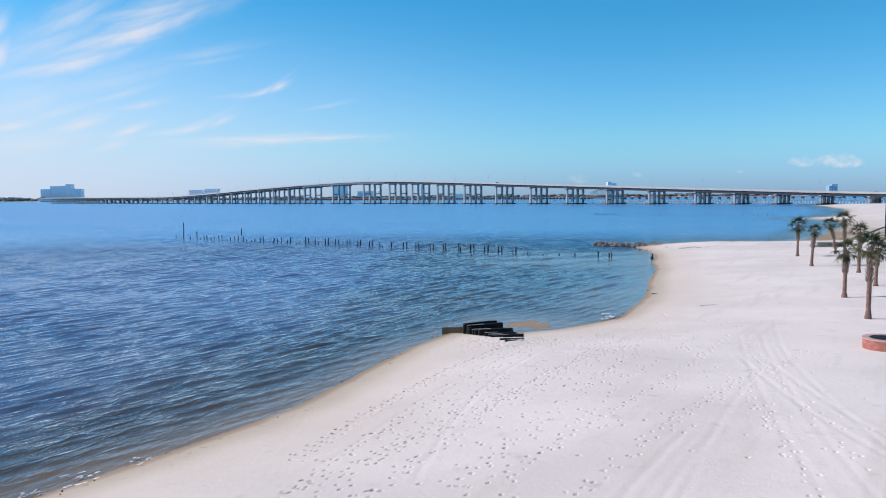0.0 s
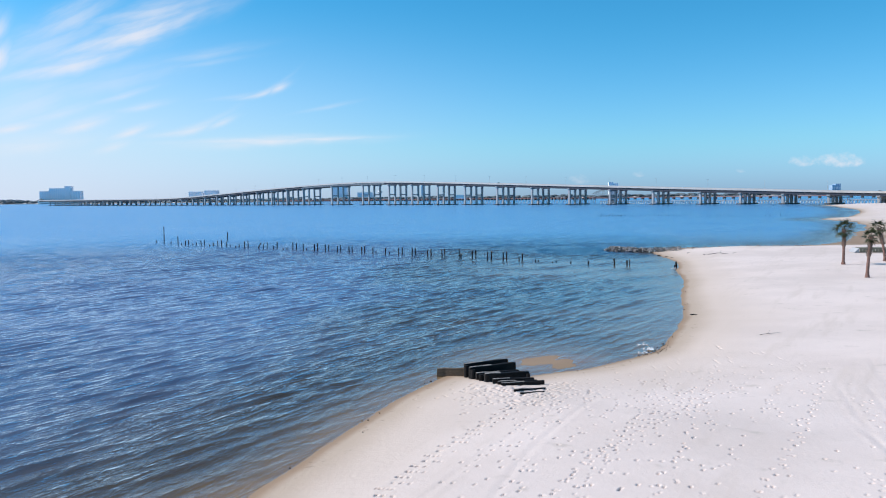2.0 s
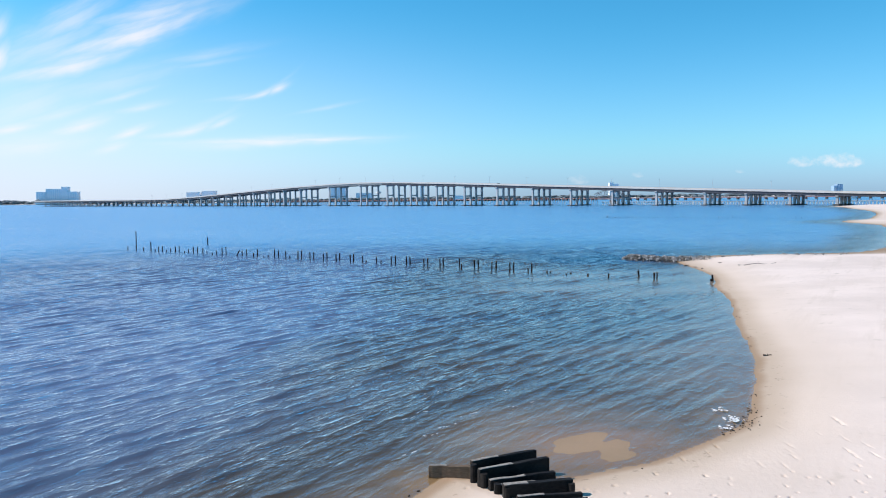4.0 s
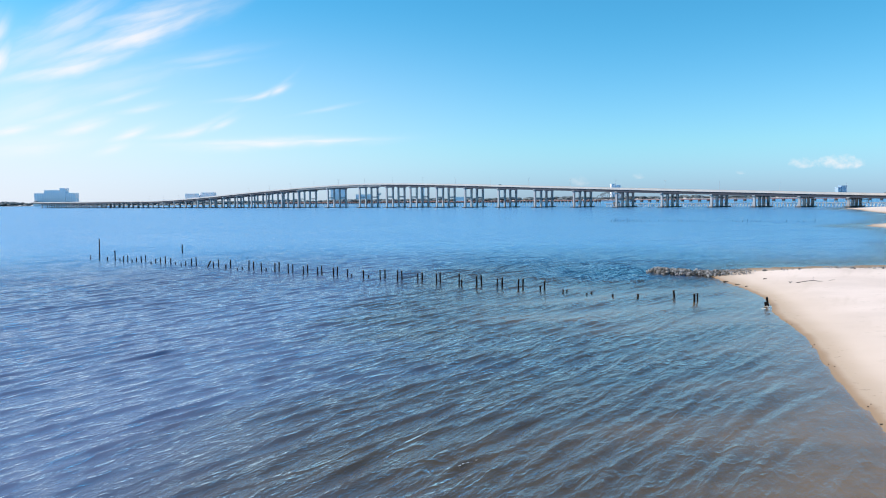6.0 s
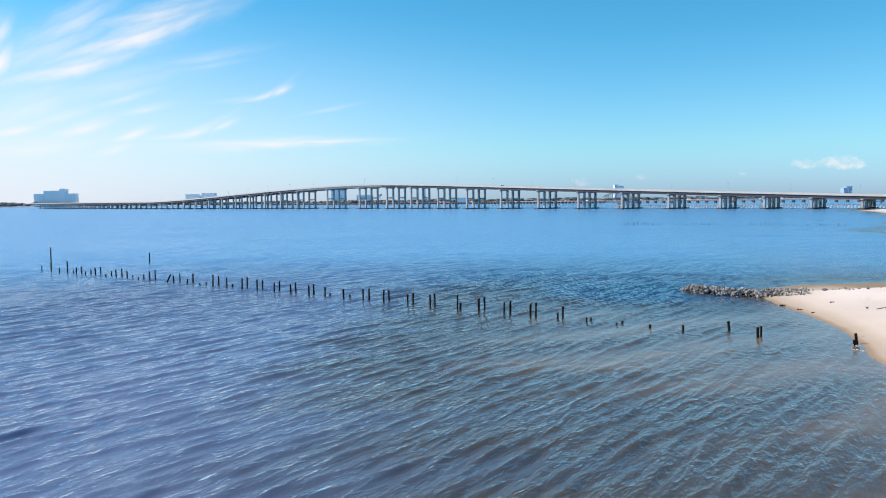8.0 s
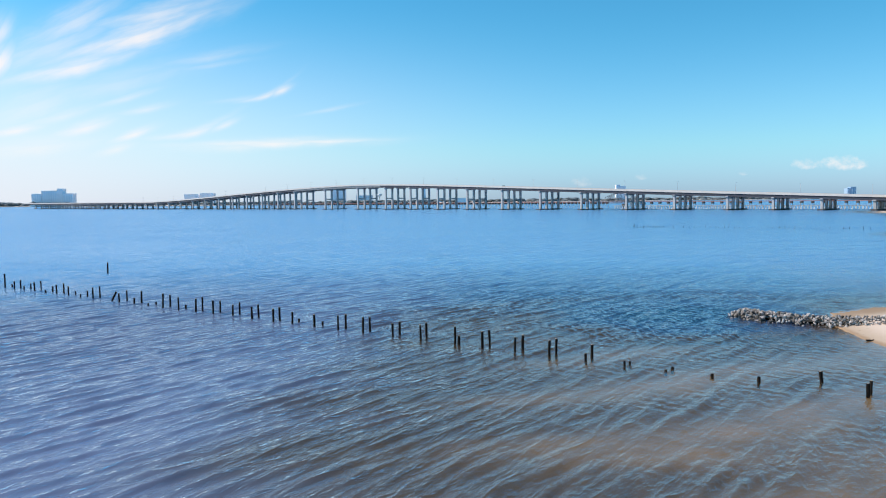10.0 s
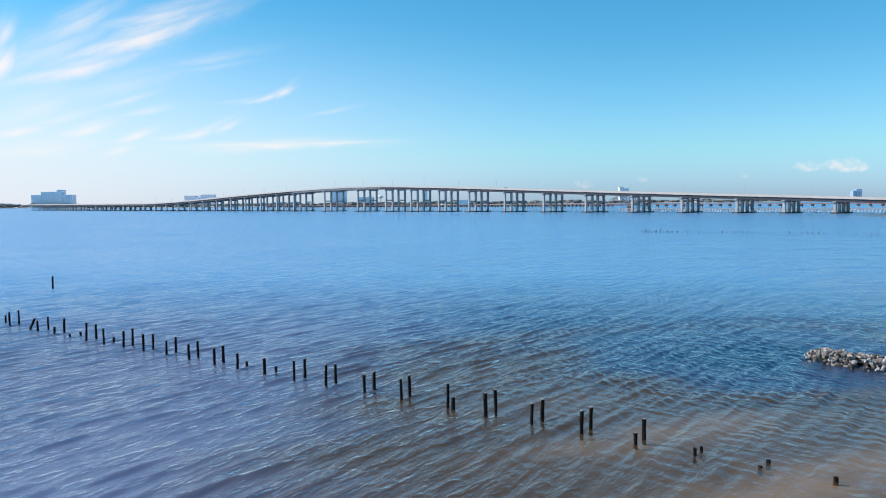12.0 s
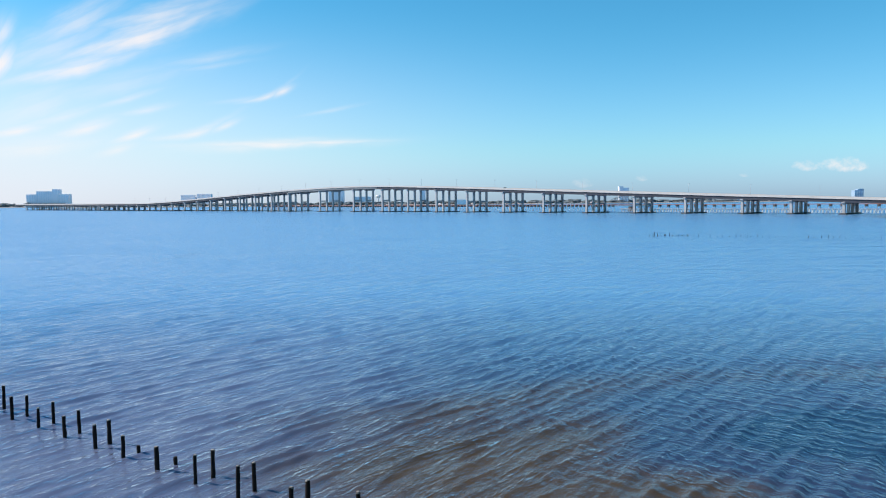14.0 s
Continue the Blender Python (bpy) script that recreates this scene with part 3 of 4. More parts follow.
surf = np.maximum(swell * inside * np.clip(depth / 0.5, 0.22, 1), -0.45 * depth)
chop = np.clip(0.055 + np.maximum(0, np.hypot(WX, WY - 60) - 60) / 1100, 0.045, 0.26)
calm = np.clip(0.28 + 0.9 * depth, 0.3, 1.0)
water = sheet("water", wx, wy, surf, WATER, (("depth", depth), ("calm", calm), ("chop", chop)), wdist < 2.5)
tagged(water, "rippled blue bay water, brown over the shallows", "water", kind="structure")

# ---------------------------------------------------------------- the highway bridge
bridge = thing("highway_bridge", "long pale concrete highway bridge rising over the bay on tall piers", "bridge", (0, 1128.8, 0), -40.8)
PROFILE = ((-1700, 14.5), (-829, 14.2), (-720, 17.2), (-620, 21.3), (-530, 25.6), (-447, 29.0), (-371, 31.9), (-301, 34.1), (-236, 35.4), (-176, 35.4), (-120, 34.4),
           (-68, 32.6), (-20, 31.1), (26, 29.3), (109, 26.1), (182, 23.3), (248, 20.9), (335, 17.6), (386, 16.0), (432, 14.2), (471, 12.9), (520, 11.4), (800, 7.5))
along = np.arange(-1500, 761, 20.0)
_fine = np.arange(-1700, 801, 5.0)
_top = np.convolve(np.pad(np.interp(_fine, *zip(*PROFILE)), 12, "edge"), np.hanning(25) / np.hanning(25).sum(), "valid")


def rail_z(s):
    """Height of the barrier's top along the bridge."""
    return float(np.interp(s, _fine, _top))


def swept(profile, stations):
    """A bar along the bridge: its cross-section is given as pairs of across and below the barrier's top."""
    bm = bmesh.new()
    rings = [[bm.verts.new((s, a, rail_z(s) - b)) for a, b in profile] for s in stations]
    for low, top in zip(rings, rings[1:]):
        for i in range(len(profile)):
            j = (i + 1) % len(profile)
            bm.faces.new((low[i], top[i], top[j], low[j]))
    bm.faces.new(rings[0])
    bm.faces.new(rings[-1][::-1])
    bmesh.ops.recalc_face_normals(bm, faces=bm.faces)
    return bm


part("deck", swept(((-19.6, 1.1), (-19.6, 1.45), (-18.6, 1.62), (18.6, 1.62), (19.6, 1.45), (19.6, 1.1)), along), ASPHALT, bridge, "grey road deck")
for a in (-19.8, 19.5):
    part("barrier", swept(((a, -0.45), (a, 1.45), (a + 0.42, 1.45), (a + 0.42, 1.05), (a + 0.24, -0.45)), along), PALE_CONCRETE, bridge, "sunlit concrete barrier")
part("median_barrier", swept(((-0.3, 1.1), (0.3, 1.1), (0.12, 0.2), (-0.12, 0.2)), along), CONCRETE, bridge)
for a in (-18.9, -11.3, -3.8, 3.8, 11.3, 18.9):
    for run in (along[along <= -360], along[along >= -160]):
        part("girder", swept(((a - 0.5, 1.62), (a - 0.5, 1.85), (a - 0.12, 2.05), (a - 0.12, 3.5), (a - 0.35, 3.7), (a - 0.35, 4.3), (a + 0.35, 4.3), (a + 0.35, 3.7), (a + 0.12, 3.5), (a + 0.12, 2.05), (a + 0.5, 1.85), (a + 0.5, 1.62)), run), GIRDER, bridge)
    part("main_girder", swept(((a - 0.3, 1.62), (a - 0.3, 4.1), (a + 0.3, 4.1), (a + 0.3, 1.62)), np.arange(-360, -159, 20.0)), STEEL, bridge, "deep steel girder of the main spans")

PIERS = [471, 427.5, 384, 340, 284, 228.5, 171.5, 115, 58, 1.5, -50, -101, -150, -209, -284, -360] + [-405 - 44.5 * i for i in range(24)]
for s in PIERS + [515]:
    tall = rail_z(s) - 3.75
    deep = 0.35 if -365 < s < -149 else 0.0
    pier = new("pier")
    pier.parent = bridge
    pier.matrix_basis = pose(s, 0, 0)
    footing = part("footing", block(-2.9, 2.9, -22.5, 22.5, -3.0, 1.05, bevel=0.15), DARK_CONCRETE, pier, "dark stained footing at the waterline")
    for a in (-18.0, -5.6, 5.6, 18.0):
        part("column", block(-1.15, 1.15, a - 1.15, a + 1.15, 1.0, tall - 1.7 - deep, bevel=0.12), CONCRETE, pier)
    for a in (-11.8, 11.8):
        bm = bmesh.new()
        lower, upper = tall - 1.9 - deep, tall - deep
        rows = [[bm.verts.new((x, y, z)) for y, z in ((a - 9.2, upper), (a - 9.2, upper - 0.9), (a - 7.4, lower), (a + 7.4, lower), (a + 9.2, upper - 0.9), (a + 9.2, upper))] for x in (-1.35, 1.35)]
        bm.faces.new(rows[0])
        bm.faces.new(rows[1][::-1])
        for i in range(6):
            j = (i + 1) % 6
            bm.faces.new((rows[0][i], rows[1][i], rows[1][j], rows[0][j]))
        bmesh.ops.recalc_face_normals(bm, faces=bm.faces)
        part("pier_cap", bm, CONCRETE, pier)
        if tall > 17:
            part("tie_beam", block(-0.7, 0.7, a - 5.2, a + 5.2, tall * 0.5 - 0.8, tall * 0.5 + 0.8), CONCRETE, pier)
part("abutment", block(532, 560, -22, 22, -2, 8.0, bevel=0.2), CONCRETE, bridge, "concrete abutment on the bank")

lamp = thing("street_lamp", "tall slim grey street lamp on the bridge deck", "street lamp", group="lamps on the bridge")
part("pole", tube(bmesh.new(), [(0, 0, 0), (0, 0, 5), (0, 0, 9.5)], [0.16, 0.13, 0.09], 6), PALE_STEEL, lamp)
for side in (-1, 1):
    part("arm", tube(bmesh.new(), [(0, 0, 9.2), (0, 0.9 * side, 9.8), (0, 2.2 * side, 9.9)], [0.07, 0.06, 0.05], 5), PALE_STEEL, lamp)
    part("lamp_head", block(-0.15, 0.15, 2.0 * side - 0.4, 2.0 * side + 0.4, 9.8, 9.95), PALE_STEEL, lamp)
at_bridge = pose(0, 1128.8, 0, 0, 0, -40.8)
for i, s in enumerate(np.arange(-900, 500, 62.0)):
    m = at_bridge @ pose(s, 0, rail_z(s) - 0.25)
    if i == 0:
        lamp.matrix_basis = m
    else:
        copy_thing(lamp, m)


def vehicle(s, across, long, high, wide, paint, label, kind):
    """A car or van on the bridge."""
    ob = thing("van" if high > 2 else "car", label, kind, group="traffic on the bridge")
    ob.matrix_basis = at_bridge @ pose(s, across, rail_z(s) - 1.1)
    bm = block(-long / 2, long / 2, -wide / 2, wide / 2, 0.35, high * 0.58, bevel=0.12)
    part("body", bm, paint, ob)
    part("cabin", block(-long * 0.32, long * 0.30, -wide * 0.44, wide * 0.44, high * 0.58, high, bevel=0.2), PANE if high < 2 else paint, ob)
    for x in (-long * 0.32, long * 0.32):
        for y in (-wide / 2, wide / 2):
            part("wheel", tube(bmesh.new(), [(x, y - 0.1, 0.34), (x, y + 0.1, 0.34)], [0.34, 0.34], 10), BLACK_STEEL, ob)


vehicle(58, -15.5, 5.2, 2.4, 2.0, BLACK_STEEL, "dark van driving on the bridge", "van")
vehicle(318, -15.5, 4.6, 1.6, 1.8, STEEL, "grey car driving on the bridge", "car")
vehicle(250, -12, 4.6, 1.7, 1.8, WHITE_PAINT, "white car driving on the bridge", "car")

# ---------------------------------------------------------------- the railway behind it
railway = thing("railway_bridge", "low railway trestle of dark bents and white piles", "railway bridge", tuple(at_bridge @ Vector((0, 120, 0))), -40.8)
part("deck", block(-640, 560, -1.9, 1.9, 7.3, 8.0), RUST, railway, "thin rusty red railway deck")
bent_cap, pile_mesh = None, None
for s in [*np.arange(-630, 121, 6.0), *np.arange(172, 556, 11.2)]:
    if bent_cap is None:
        # caps in near-black concrete, much darker than the legs below
        bent_cap = part("bent_cap", block(-1.1, 1.1, -2.2, 2.2, 5.1, 7.3), DARK_CONCRETE, railway, "dark concrete bent")
        bent_cap.matrix_basis = pose(s, 0, 0)
    else:
        again("bent_cap", bent_cap.data, railway, pose(s, 0, 0))
    for a in (-2.6, 2.6):
        if pile_mesh is None:
            pile_mesh = part("leg", tube(bmesh.new(), [(a, 0, -3), (a * 0.5, 0, 5.0)], [0.32, 0.32], 6), CONCRETE, railway)
            pile_mesh.matrix_basis = pose(s, 0, 0)
        else:
            again("leg", pile_mesh.data, railway, pose(s, 0, 0, 0, 0, 0 if a < 0 else 180))
truss = thing("swing_span", "grey steel truss swing span of the railway", "truss bridge", tuple(at_bridge @ Vector((146, 120, 0))), -40.8)
part("pivot_pier", tube(bmesh.new(), [(0, 0, -3), (0, 0, 5.4)], [4.5, 4.2], 16), DARK_CONCRETE, truss)
for a in (-3.2, 3.2):
    tops = [(x, a, 19.0 - 0.0135 * abs(x + 6) ** 2) for x in np.arange(-27, 28, 6.0)]
    feet = [(x, a, 6.2) for x in np.arange(-27, 28, 6.0)]
    part("top_chord", tube(bmesh.new(), tops, [0.35] * len(tops), 5), STEEL, truss)
    part("bottom_chord", tube(bmesh.new(), feet, [0.4] * len(feet), 5), STEEL, truss)
    for i, (p, q) in enumerate(zip(tops, feet)):
        part("post", tube(bmesh.new(), [q, p], [0.2, 0.2], 4), STEEL, truss)
        if i:
            part("brace", tube(bmesh.new(), [feet[i - 1], p] if i % 2 else [tops[i - 1], q], [0.2, 0.2], 4), STEEL, truss)

old_pier = thing("fishing_pier", "old low pier of white slanting piles", "pier", tuple(at_bridge @ Vector((0, 60, 0))), -40.8)
part("walkway", block(165, 545, -1.6, 1.6, 3.3, 3.75), CONCRETE, old_pier)
leg = None
for s in np.arange(168, 545, 3.2):
    for lean in (0, 180):
        if leg is None:
            leg = part("leg", tube(bmesh.new(), [(-1.5, -1.0, -3), (1.2, -0.6, 3.35)], [0.42, 0.42], 5), WHITE_PAINT, old_pier)
            leg.matrix_basis = pose(s, 0, 0)
        else:
            again("leg", leg.data, old_pier, pose(s, 0, 0, 0, 0, lean))
for s, tall in ((196, 4.0), (460, 3.4)):
    shed = thing("pier_shelter", "dark open shelter with a pitched roof on the pier", "shelter", group="shelters on the pier")
    shed.matrix_basis = at_bridge @ pose(s, 60, 3.75)
    part("roof", block(-7, 7, -3, 3, tall * 0.62, tall, bevel=0.5), TEAL_ROOF, shed, "teal pitched roof")
    for x in (-6, 0, 6):
        for y in (-2.4, 2.4):
            part("post", block(x - 0.2, x + 0.2, y - 0.2, y + 0.2, 0, tall * 0.64), OLD_BOARD, shed)

# ---------------------------------------------------------------- the far shores
def bank(name, x0, x1, y0, y1, label):
    bm = block(x0, x1, y0, y1, -3, 2.2, bevel=1.0)
    tagged(part(name, bm, SAND), label, "shore", kind="structure")


bank("far_bank", -1300, 2600, 2560, 3200, "low far shore behind the bridge")
bank("far_bank", -3600, -760, 3260, 3900, "low hazy shore beyond the end of the bridge")


def woods(name, x0, x1, y, low, high, step, label):
    """A far belt of trees, uneven along its top."""
    bm = bmesh.new()
    r = random.Random(int(x0) + 5000)
    x = x0
    while x < x1:
        tall = low + (high - low) * (0.5 + 0.5 * noise.noise(Vector((x / 90, y / 50, 0)))) * r.uniform(0.75, 1.15)
        for k in range(3):
            grow = Matrix.Translation((x + r.uniform(-step, step), y + r.uniform(-25, 25), 1.5 + tall * (0.25 + 0.25 * k))) @ Matrix.Diagonal((step * r.uniform(0.7, 1.2), 9, tall * 0.30, 1))
            bmesh.ops.create_icosphere(bm, subdivisions=1, radius=1.0, matrix=grow)
        x += step * r.uniform(0.6, 1.2)
    rough_up(bm, 1.6, 0.13)
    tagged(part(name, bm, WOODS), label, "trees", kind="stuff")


woods("far_trees", -1250, 300, 2600, 6, 15, 11, "belt of far trees behind the bridge, coloured pale blue-grey for haze")
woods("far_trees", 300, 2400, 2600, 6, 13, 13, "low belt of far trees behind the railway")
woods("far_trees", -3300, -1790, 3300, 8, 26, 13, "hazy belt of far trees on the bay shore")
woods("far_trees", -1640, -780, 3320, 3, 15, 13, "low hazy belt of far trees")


def tower(name, label, x, y, wide, deep, floors, storey, paint, z=2.0, turn=0.0, extra=()):
    """A far building: storeys of recessed window bands between slabs, with a roof parapet."""
    ob = thing(name, label, "building", (x, y, z), turn)
    for wx0, wx1, n_floors in ((-wide / 2, wide / 2, floors), *extra):
        deep = deep + 1.3
        part("wall", block(wx0, wx1, -deep / 2, deep / 2, 0, n_floors * storey), paint, ob)
        for f in range(n_floors if n_floors < 16 else 0):
            count = max(2, int((wx1 - wx0) / 9))
            gap = (wx1 - wx0) / count
            for c in range(count):
                x0 = wx0 + gap * c
                part("window", block(x0 + gap * 0.18, x0 + gap * 0.82, -deep / 2 - 0.12, -deep / 2 + 0.3, f * storey + storey * 0.28, f * storey + storey * 0.82), PANE, ob)
        part("parapet", block(wx0 - 0.4, wx1 + 0.4, -deep / 2 - 0.4, deep / 2 + 0.4, n_floors * storey, n_floors * storey + 1.6), paint, ob)


tower("hotel", "broad pinkish hotel with stepped wings by the water, paled for haze", -1718, 3300, 90, 26, 15, 4.0, FACADE, 3, 0, ((-86, -45.5, 12), (45.5, 86, 12), (22, 44, 17)))
hall = thing("casino_hall", "long low pale hall beside the hotel", "building", (-1715, 3262, 1.5))
part("wall", block(-75, 70, -16, 16, 0, 13, bevel=0.4), WHITE_PAINT, hall)
part("roof", block(-78, 73, -18, 18, 13, 15, bevel=0.4), STEEL, hall)
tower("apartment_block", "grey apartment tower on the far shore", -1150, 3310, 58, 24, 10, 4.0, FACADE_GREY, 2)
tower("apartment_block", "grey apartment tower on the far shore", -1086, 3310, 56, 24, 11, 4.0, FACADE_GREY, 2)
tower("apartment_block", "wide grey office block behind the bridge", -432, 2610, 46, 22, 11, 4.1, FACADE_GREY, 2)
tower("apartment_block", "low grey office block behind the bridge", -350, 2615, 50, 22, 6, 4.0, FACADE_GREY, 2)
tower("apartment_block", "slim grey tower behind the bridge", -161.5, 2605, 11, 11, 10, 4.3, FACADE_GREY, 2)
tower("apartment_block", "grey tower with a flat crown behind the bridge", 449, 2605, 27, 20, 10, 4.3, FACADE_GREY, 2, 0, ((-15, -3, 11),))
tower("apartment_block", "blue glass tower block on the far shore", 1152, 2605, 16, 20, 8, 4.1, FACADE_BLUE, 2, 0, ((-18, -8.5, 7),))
tower("warehouse", "low white waterfront building", -45, 2570, 34, 16, 3, 4.0, WHITE_PAINT, 2)
tank = thing("water_tower", "pale water tower with a round tank", "water tower", (-301, 2600, 2))
part("stem", tube(bmesh.new(), [(0, 0, 0), (0, 0, 22)], [2.2, 1.8], 10), WHITE_PAINT, tank)
bm = bmesh.new()
bmesh.ops.create_uvsphere(bm, u_segments=16, v_segments=8, radius=8.0, matrix=pose(0, 0, 26) @ Matrix.Diagonal((1, 1, 0.62, 1)))
part("tank", bm, WHITE_PAINT, tank)

# ---------------------------------------------------------------- ruined pier: row of piles
ROW_FROM, ROW_WAY, ROW_SIDE, BAY = Vector((5.9, 171.9)), Vector((-0.8194, 0.5732)), Vector((0.5732, 0.8194)), 3.66
# heights above the water of the two piles of each bent, from the beach outwards
NEARER = (0.0, 0.94, 0.0, 0.5, 0.25, 0.13, 0.4, 0.68, 1.45, 1.41, 1.59, 1.76, 1.58, 1.4, 1.7, 1.6, 1.4, 1.41, 1.52, 1.46, 1.48, 1.7, 1.7, 1.65, 1.9, 0.38, 0.86, 1.3, 1.4, 1.7, 0.5, 1.45, 1.5, 0.5, 1.5, 0.65, 1.3, 2.4, 0.9, 4.9, 1.1)
FARTHER = (0.0, 0.94, 0.0, 0.0, 0.0, 0.15, 0.2, 1.28, 1.45, 1.48, 1.58, 0.0, 1.65, 1.45, 1.56, 1.59, 0.49, 0.49, 1.59, 1.62, 1.65, 1.6, 1.8, 0.55, 1.65, 0.47, 1.7, 1.6, 0.0, 1.8, 0.9, 0.6, 1.6, 0.95, 1.6, 1.0, 1.4, 0.56, 0.0, 0.0, 0.0)


def pile(x, y, high, thick, lean, seed, label="weathered black timber pile standing in the shallow water"):
    """A rotted round pile: a worn shaft, waisted at the waterline, with a pale split head."""
    ob = thing("timber_pile", label, "pile", (x, y, 0), group="piles of the ruined pier")
    r = random.Random(seed)
    points, radii = [], []
    for k in range(7):
        z = -2.0 + (high + 2.0) * k / 6
        points.append((lean[0] * max(0, z), lean[1] * max(0, z), z))
        radii.append(thick * (1 - 0.02 * k) * r.uniform(0.92, 1.06))
    bm = tube(bmesh.new(), points, radii, 10)
    rough_up(bm, 0.035, 3.0, seed * 0.37)
    part("shaft", bm, PILE, ob)
    if high > 0.6:
        bm = bmesh.new()
        top = points[-1]
        tube(bm, [(top[0], top[1], high - 0.04), (top[0], top[1], high + 0.035)], [thick * 0.82, thick * 0.62], 9)
        rough_up(bm, 0.03, 6.0, seed)
        part("head", bm, PILE_TOP, ob, "pale grey weathered head")
    return ob


# how far each bent strays from even bays
STRAY = (0, 0, 0.2, 0, 0, 0, 0, -0.1, -0.1, -0.2, -0.2, -0.6, 0.1, 0.1, 0.6, 0.6, 0.6, 0.7, 0.4, 0.6, 0.6, 0.8, 0.7, 0.7, 0.7, 0.4, 0.2, 0.2, -1.4, 0.1, 0, -0.2, -0.2, -0.4, -0.4, -0.4, -0.9, -1.3, -1.6, -2.0, -1.9)
chance = random.Random(3)
for i in range(len(NEARER)):
    s = -0.1 + (i - 8) * BAY + STRAY[i]
    for heights, off in ((NEARER, 0.0), (FARTHER, 1.12)):
        if heights[i]:
            p = ROW_FROM + ROW_WAY * (s + chance.uniform(-0.06, 0.06)) + ROW_SIDE * (off + chance.uniform(-0.08, 0.08))
            lean = (chance.uniform(-0.03, 0.03), chance.uniform(-0.02, 0.02))
            if i == 28:
                lean = (0.55, -0.1)
            pile(p.x, p.y, heights[i], chance.uniform(0.115, 0.15), lean, i * 2 + (off > 0), "black timber pile leaning far over" if i == 28 else "weathered black timber pile standing in the shallow water")
p = ROW_FROM + ROW_WAY * 9.95 + ROW_SIDE * 0.15
pile(p.x, p.y, 0.85, 0.15, (0.05, 0), 201, "short black pile stump beside a taller pile")
pile(25.6, 161.3, 0.9, 0.16, (-0.15, 0), 204)
pile(34.5, 153.1, 1.0, 0.14, (-0.10, 0), 202, "black pile stump at the edge of the beach")
pile(34.1, 152.7, 0.45, 0.14, (-0.05, 0), 203, "black pile stump at the edge of the beach")
pile(-74.3, 257.6, 2.25, 0.17, (0.02, 0), 210, "tall lone pile out in the bay")
# the second, far row off the next point
far_row = random.Random(9)
for k in range(52):
    if k > 14 and far_row.random() < 0.35:
        continue
    t = k / 14 * 0.17 if k < 15 else 0.17 + (k - 14) / 37 * 0.83
    x, y = 71 + 88 * t, 475 - 48 * t + 6 * math.sin(2.5 * t)
    high = far_row.choice((0.5, 0.8, 1.2, 0.7, 1.5)) if k < 15 else far_row.choice((0.35, 0.5, 0.8, 1.2, 0.7, 3.0 if k == 20 else 0.9))
    pile(x + far_row.uniform(-0.6, 0.6), y + far_row.uniform(-0.5, 0.5), high, 0.13, (0, 0), 300 + k, "far short pile in the bay")

# ---------------------------------------------------------------- rubble groin
groin = thing("rubble_groin", "rubble groin of pale grey boulders, dark at the waterline", "groin", (0, 0, 0))
ROCKS = []
for k in range(10):
    bm = bmesh.new()
    bmesh.ops.create_icosphere(bm, subdivisions=2, radius=1.0)
    r = random.Random(40 + k)
    for _ in range(11):
        way = Vector((r.gauss(0, 1), r.gauss(0, 1), r.gauss(0, 1))).normalized()
        cut = r.uniform(0.34, 0.66)
        for vert in bm.verts:
            over = vert.co.dot(way) - cut
            if over > 0:
                vert.co -= way * over
    bmesh.ops.dissolve_limit(bm, angle_limit=radians(5), verts=bm.verts, edges=bm.edges)
    bmesh.ops.triangulate(bm, faces=bm.faces)
    data = bpy.data.meshes.new("boulder")
    bm.to_mesh(data)
    bm.free()
    ROCKS.append(data)
DARK_ROCKS = []
for data in ROCKS:
    data.materials.append(ROCK)
    wet = data.copy()
    wet.materials.clear()
    wet.materials.append(ROCK_WET)
    DARK_ROCKS.append(wet)
r = random.Random(12)
GROIN = ((30.4, 196.8), (32.4, 193.6), (34.8, 191.1), (37.6, 189.3), (40.5, 188.1), (44.0, 187.2))


def along_groin(t):
    k = min(len(GROIN) - 2, int(t * (len(GROIN) - 1)))
    f = t * (len(GROIN) - 1) - k
    return GROIN[k][0] + (GROIN[k + 1][0] - GROIN[k][0]) * f, GROIN[k][1] + (GROIN[k + 1][1] - GROIN[k][1]) * f


def boulder_at(i):
    """Where a boulder of the groin lies: its pose and whether it is wet."""
    t = r.random() ** 1.15
    cx, cy = along_groin(t)
    half = 2.0 if t < 0.75 else 1.4
    off = r.uniform(-1, 1)
    size = r.uniform(0.20, 0.42) * (1.0 if t < 0.7 else 0.8)
    ground_here = max(0.0, sand_z(cx, cy)) * 0.7
    z = ground_here + (0.75 if t > 0.05 else 0.3) * (1 - abs(off) ** 1.6) + r.uniform(-0.12, 0.12)
    wet = (z < 0.2 and r.random() < 0.85) or t < 0.04 or r.random() < 0.24
    return Matrix.Translation((cx + off * 0.6 * half + r.uniform(-0.4, 0.4), cy + off * half, z)) @ Euler((r.uniform(0, 6), r.uniform(0, 6), r.uniform(0, 6))).to_matrix().to_4x4() @ Matrix.Diagonal((size, size * r.uniform(0.65, 1.0), size * r.uniform(0.55, 0.9), 1)), wet


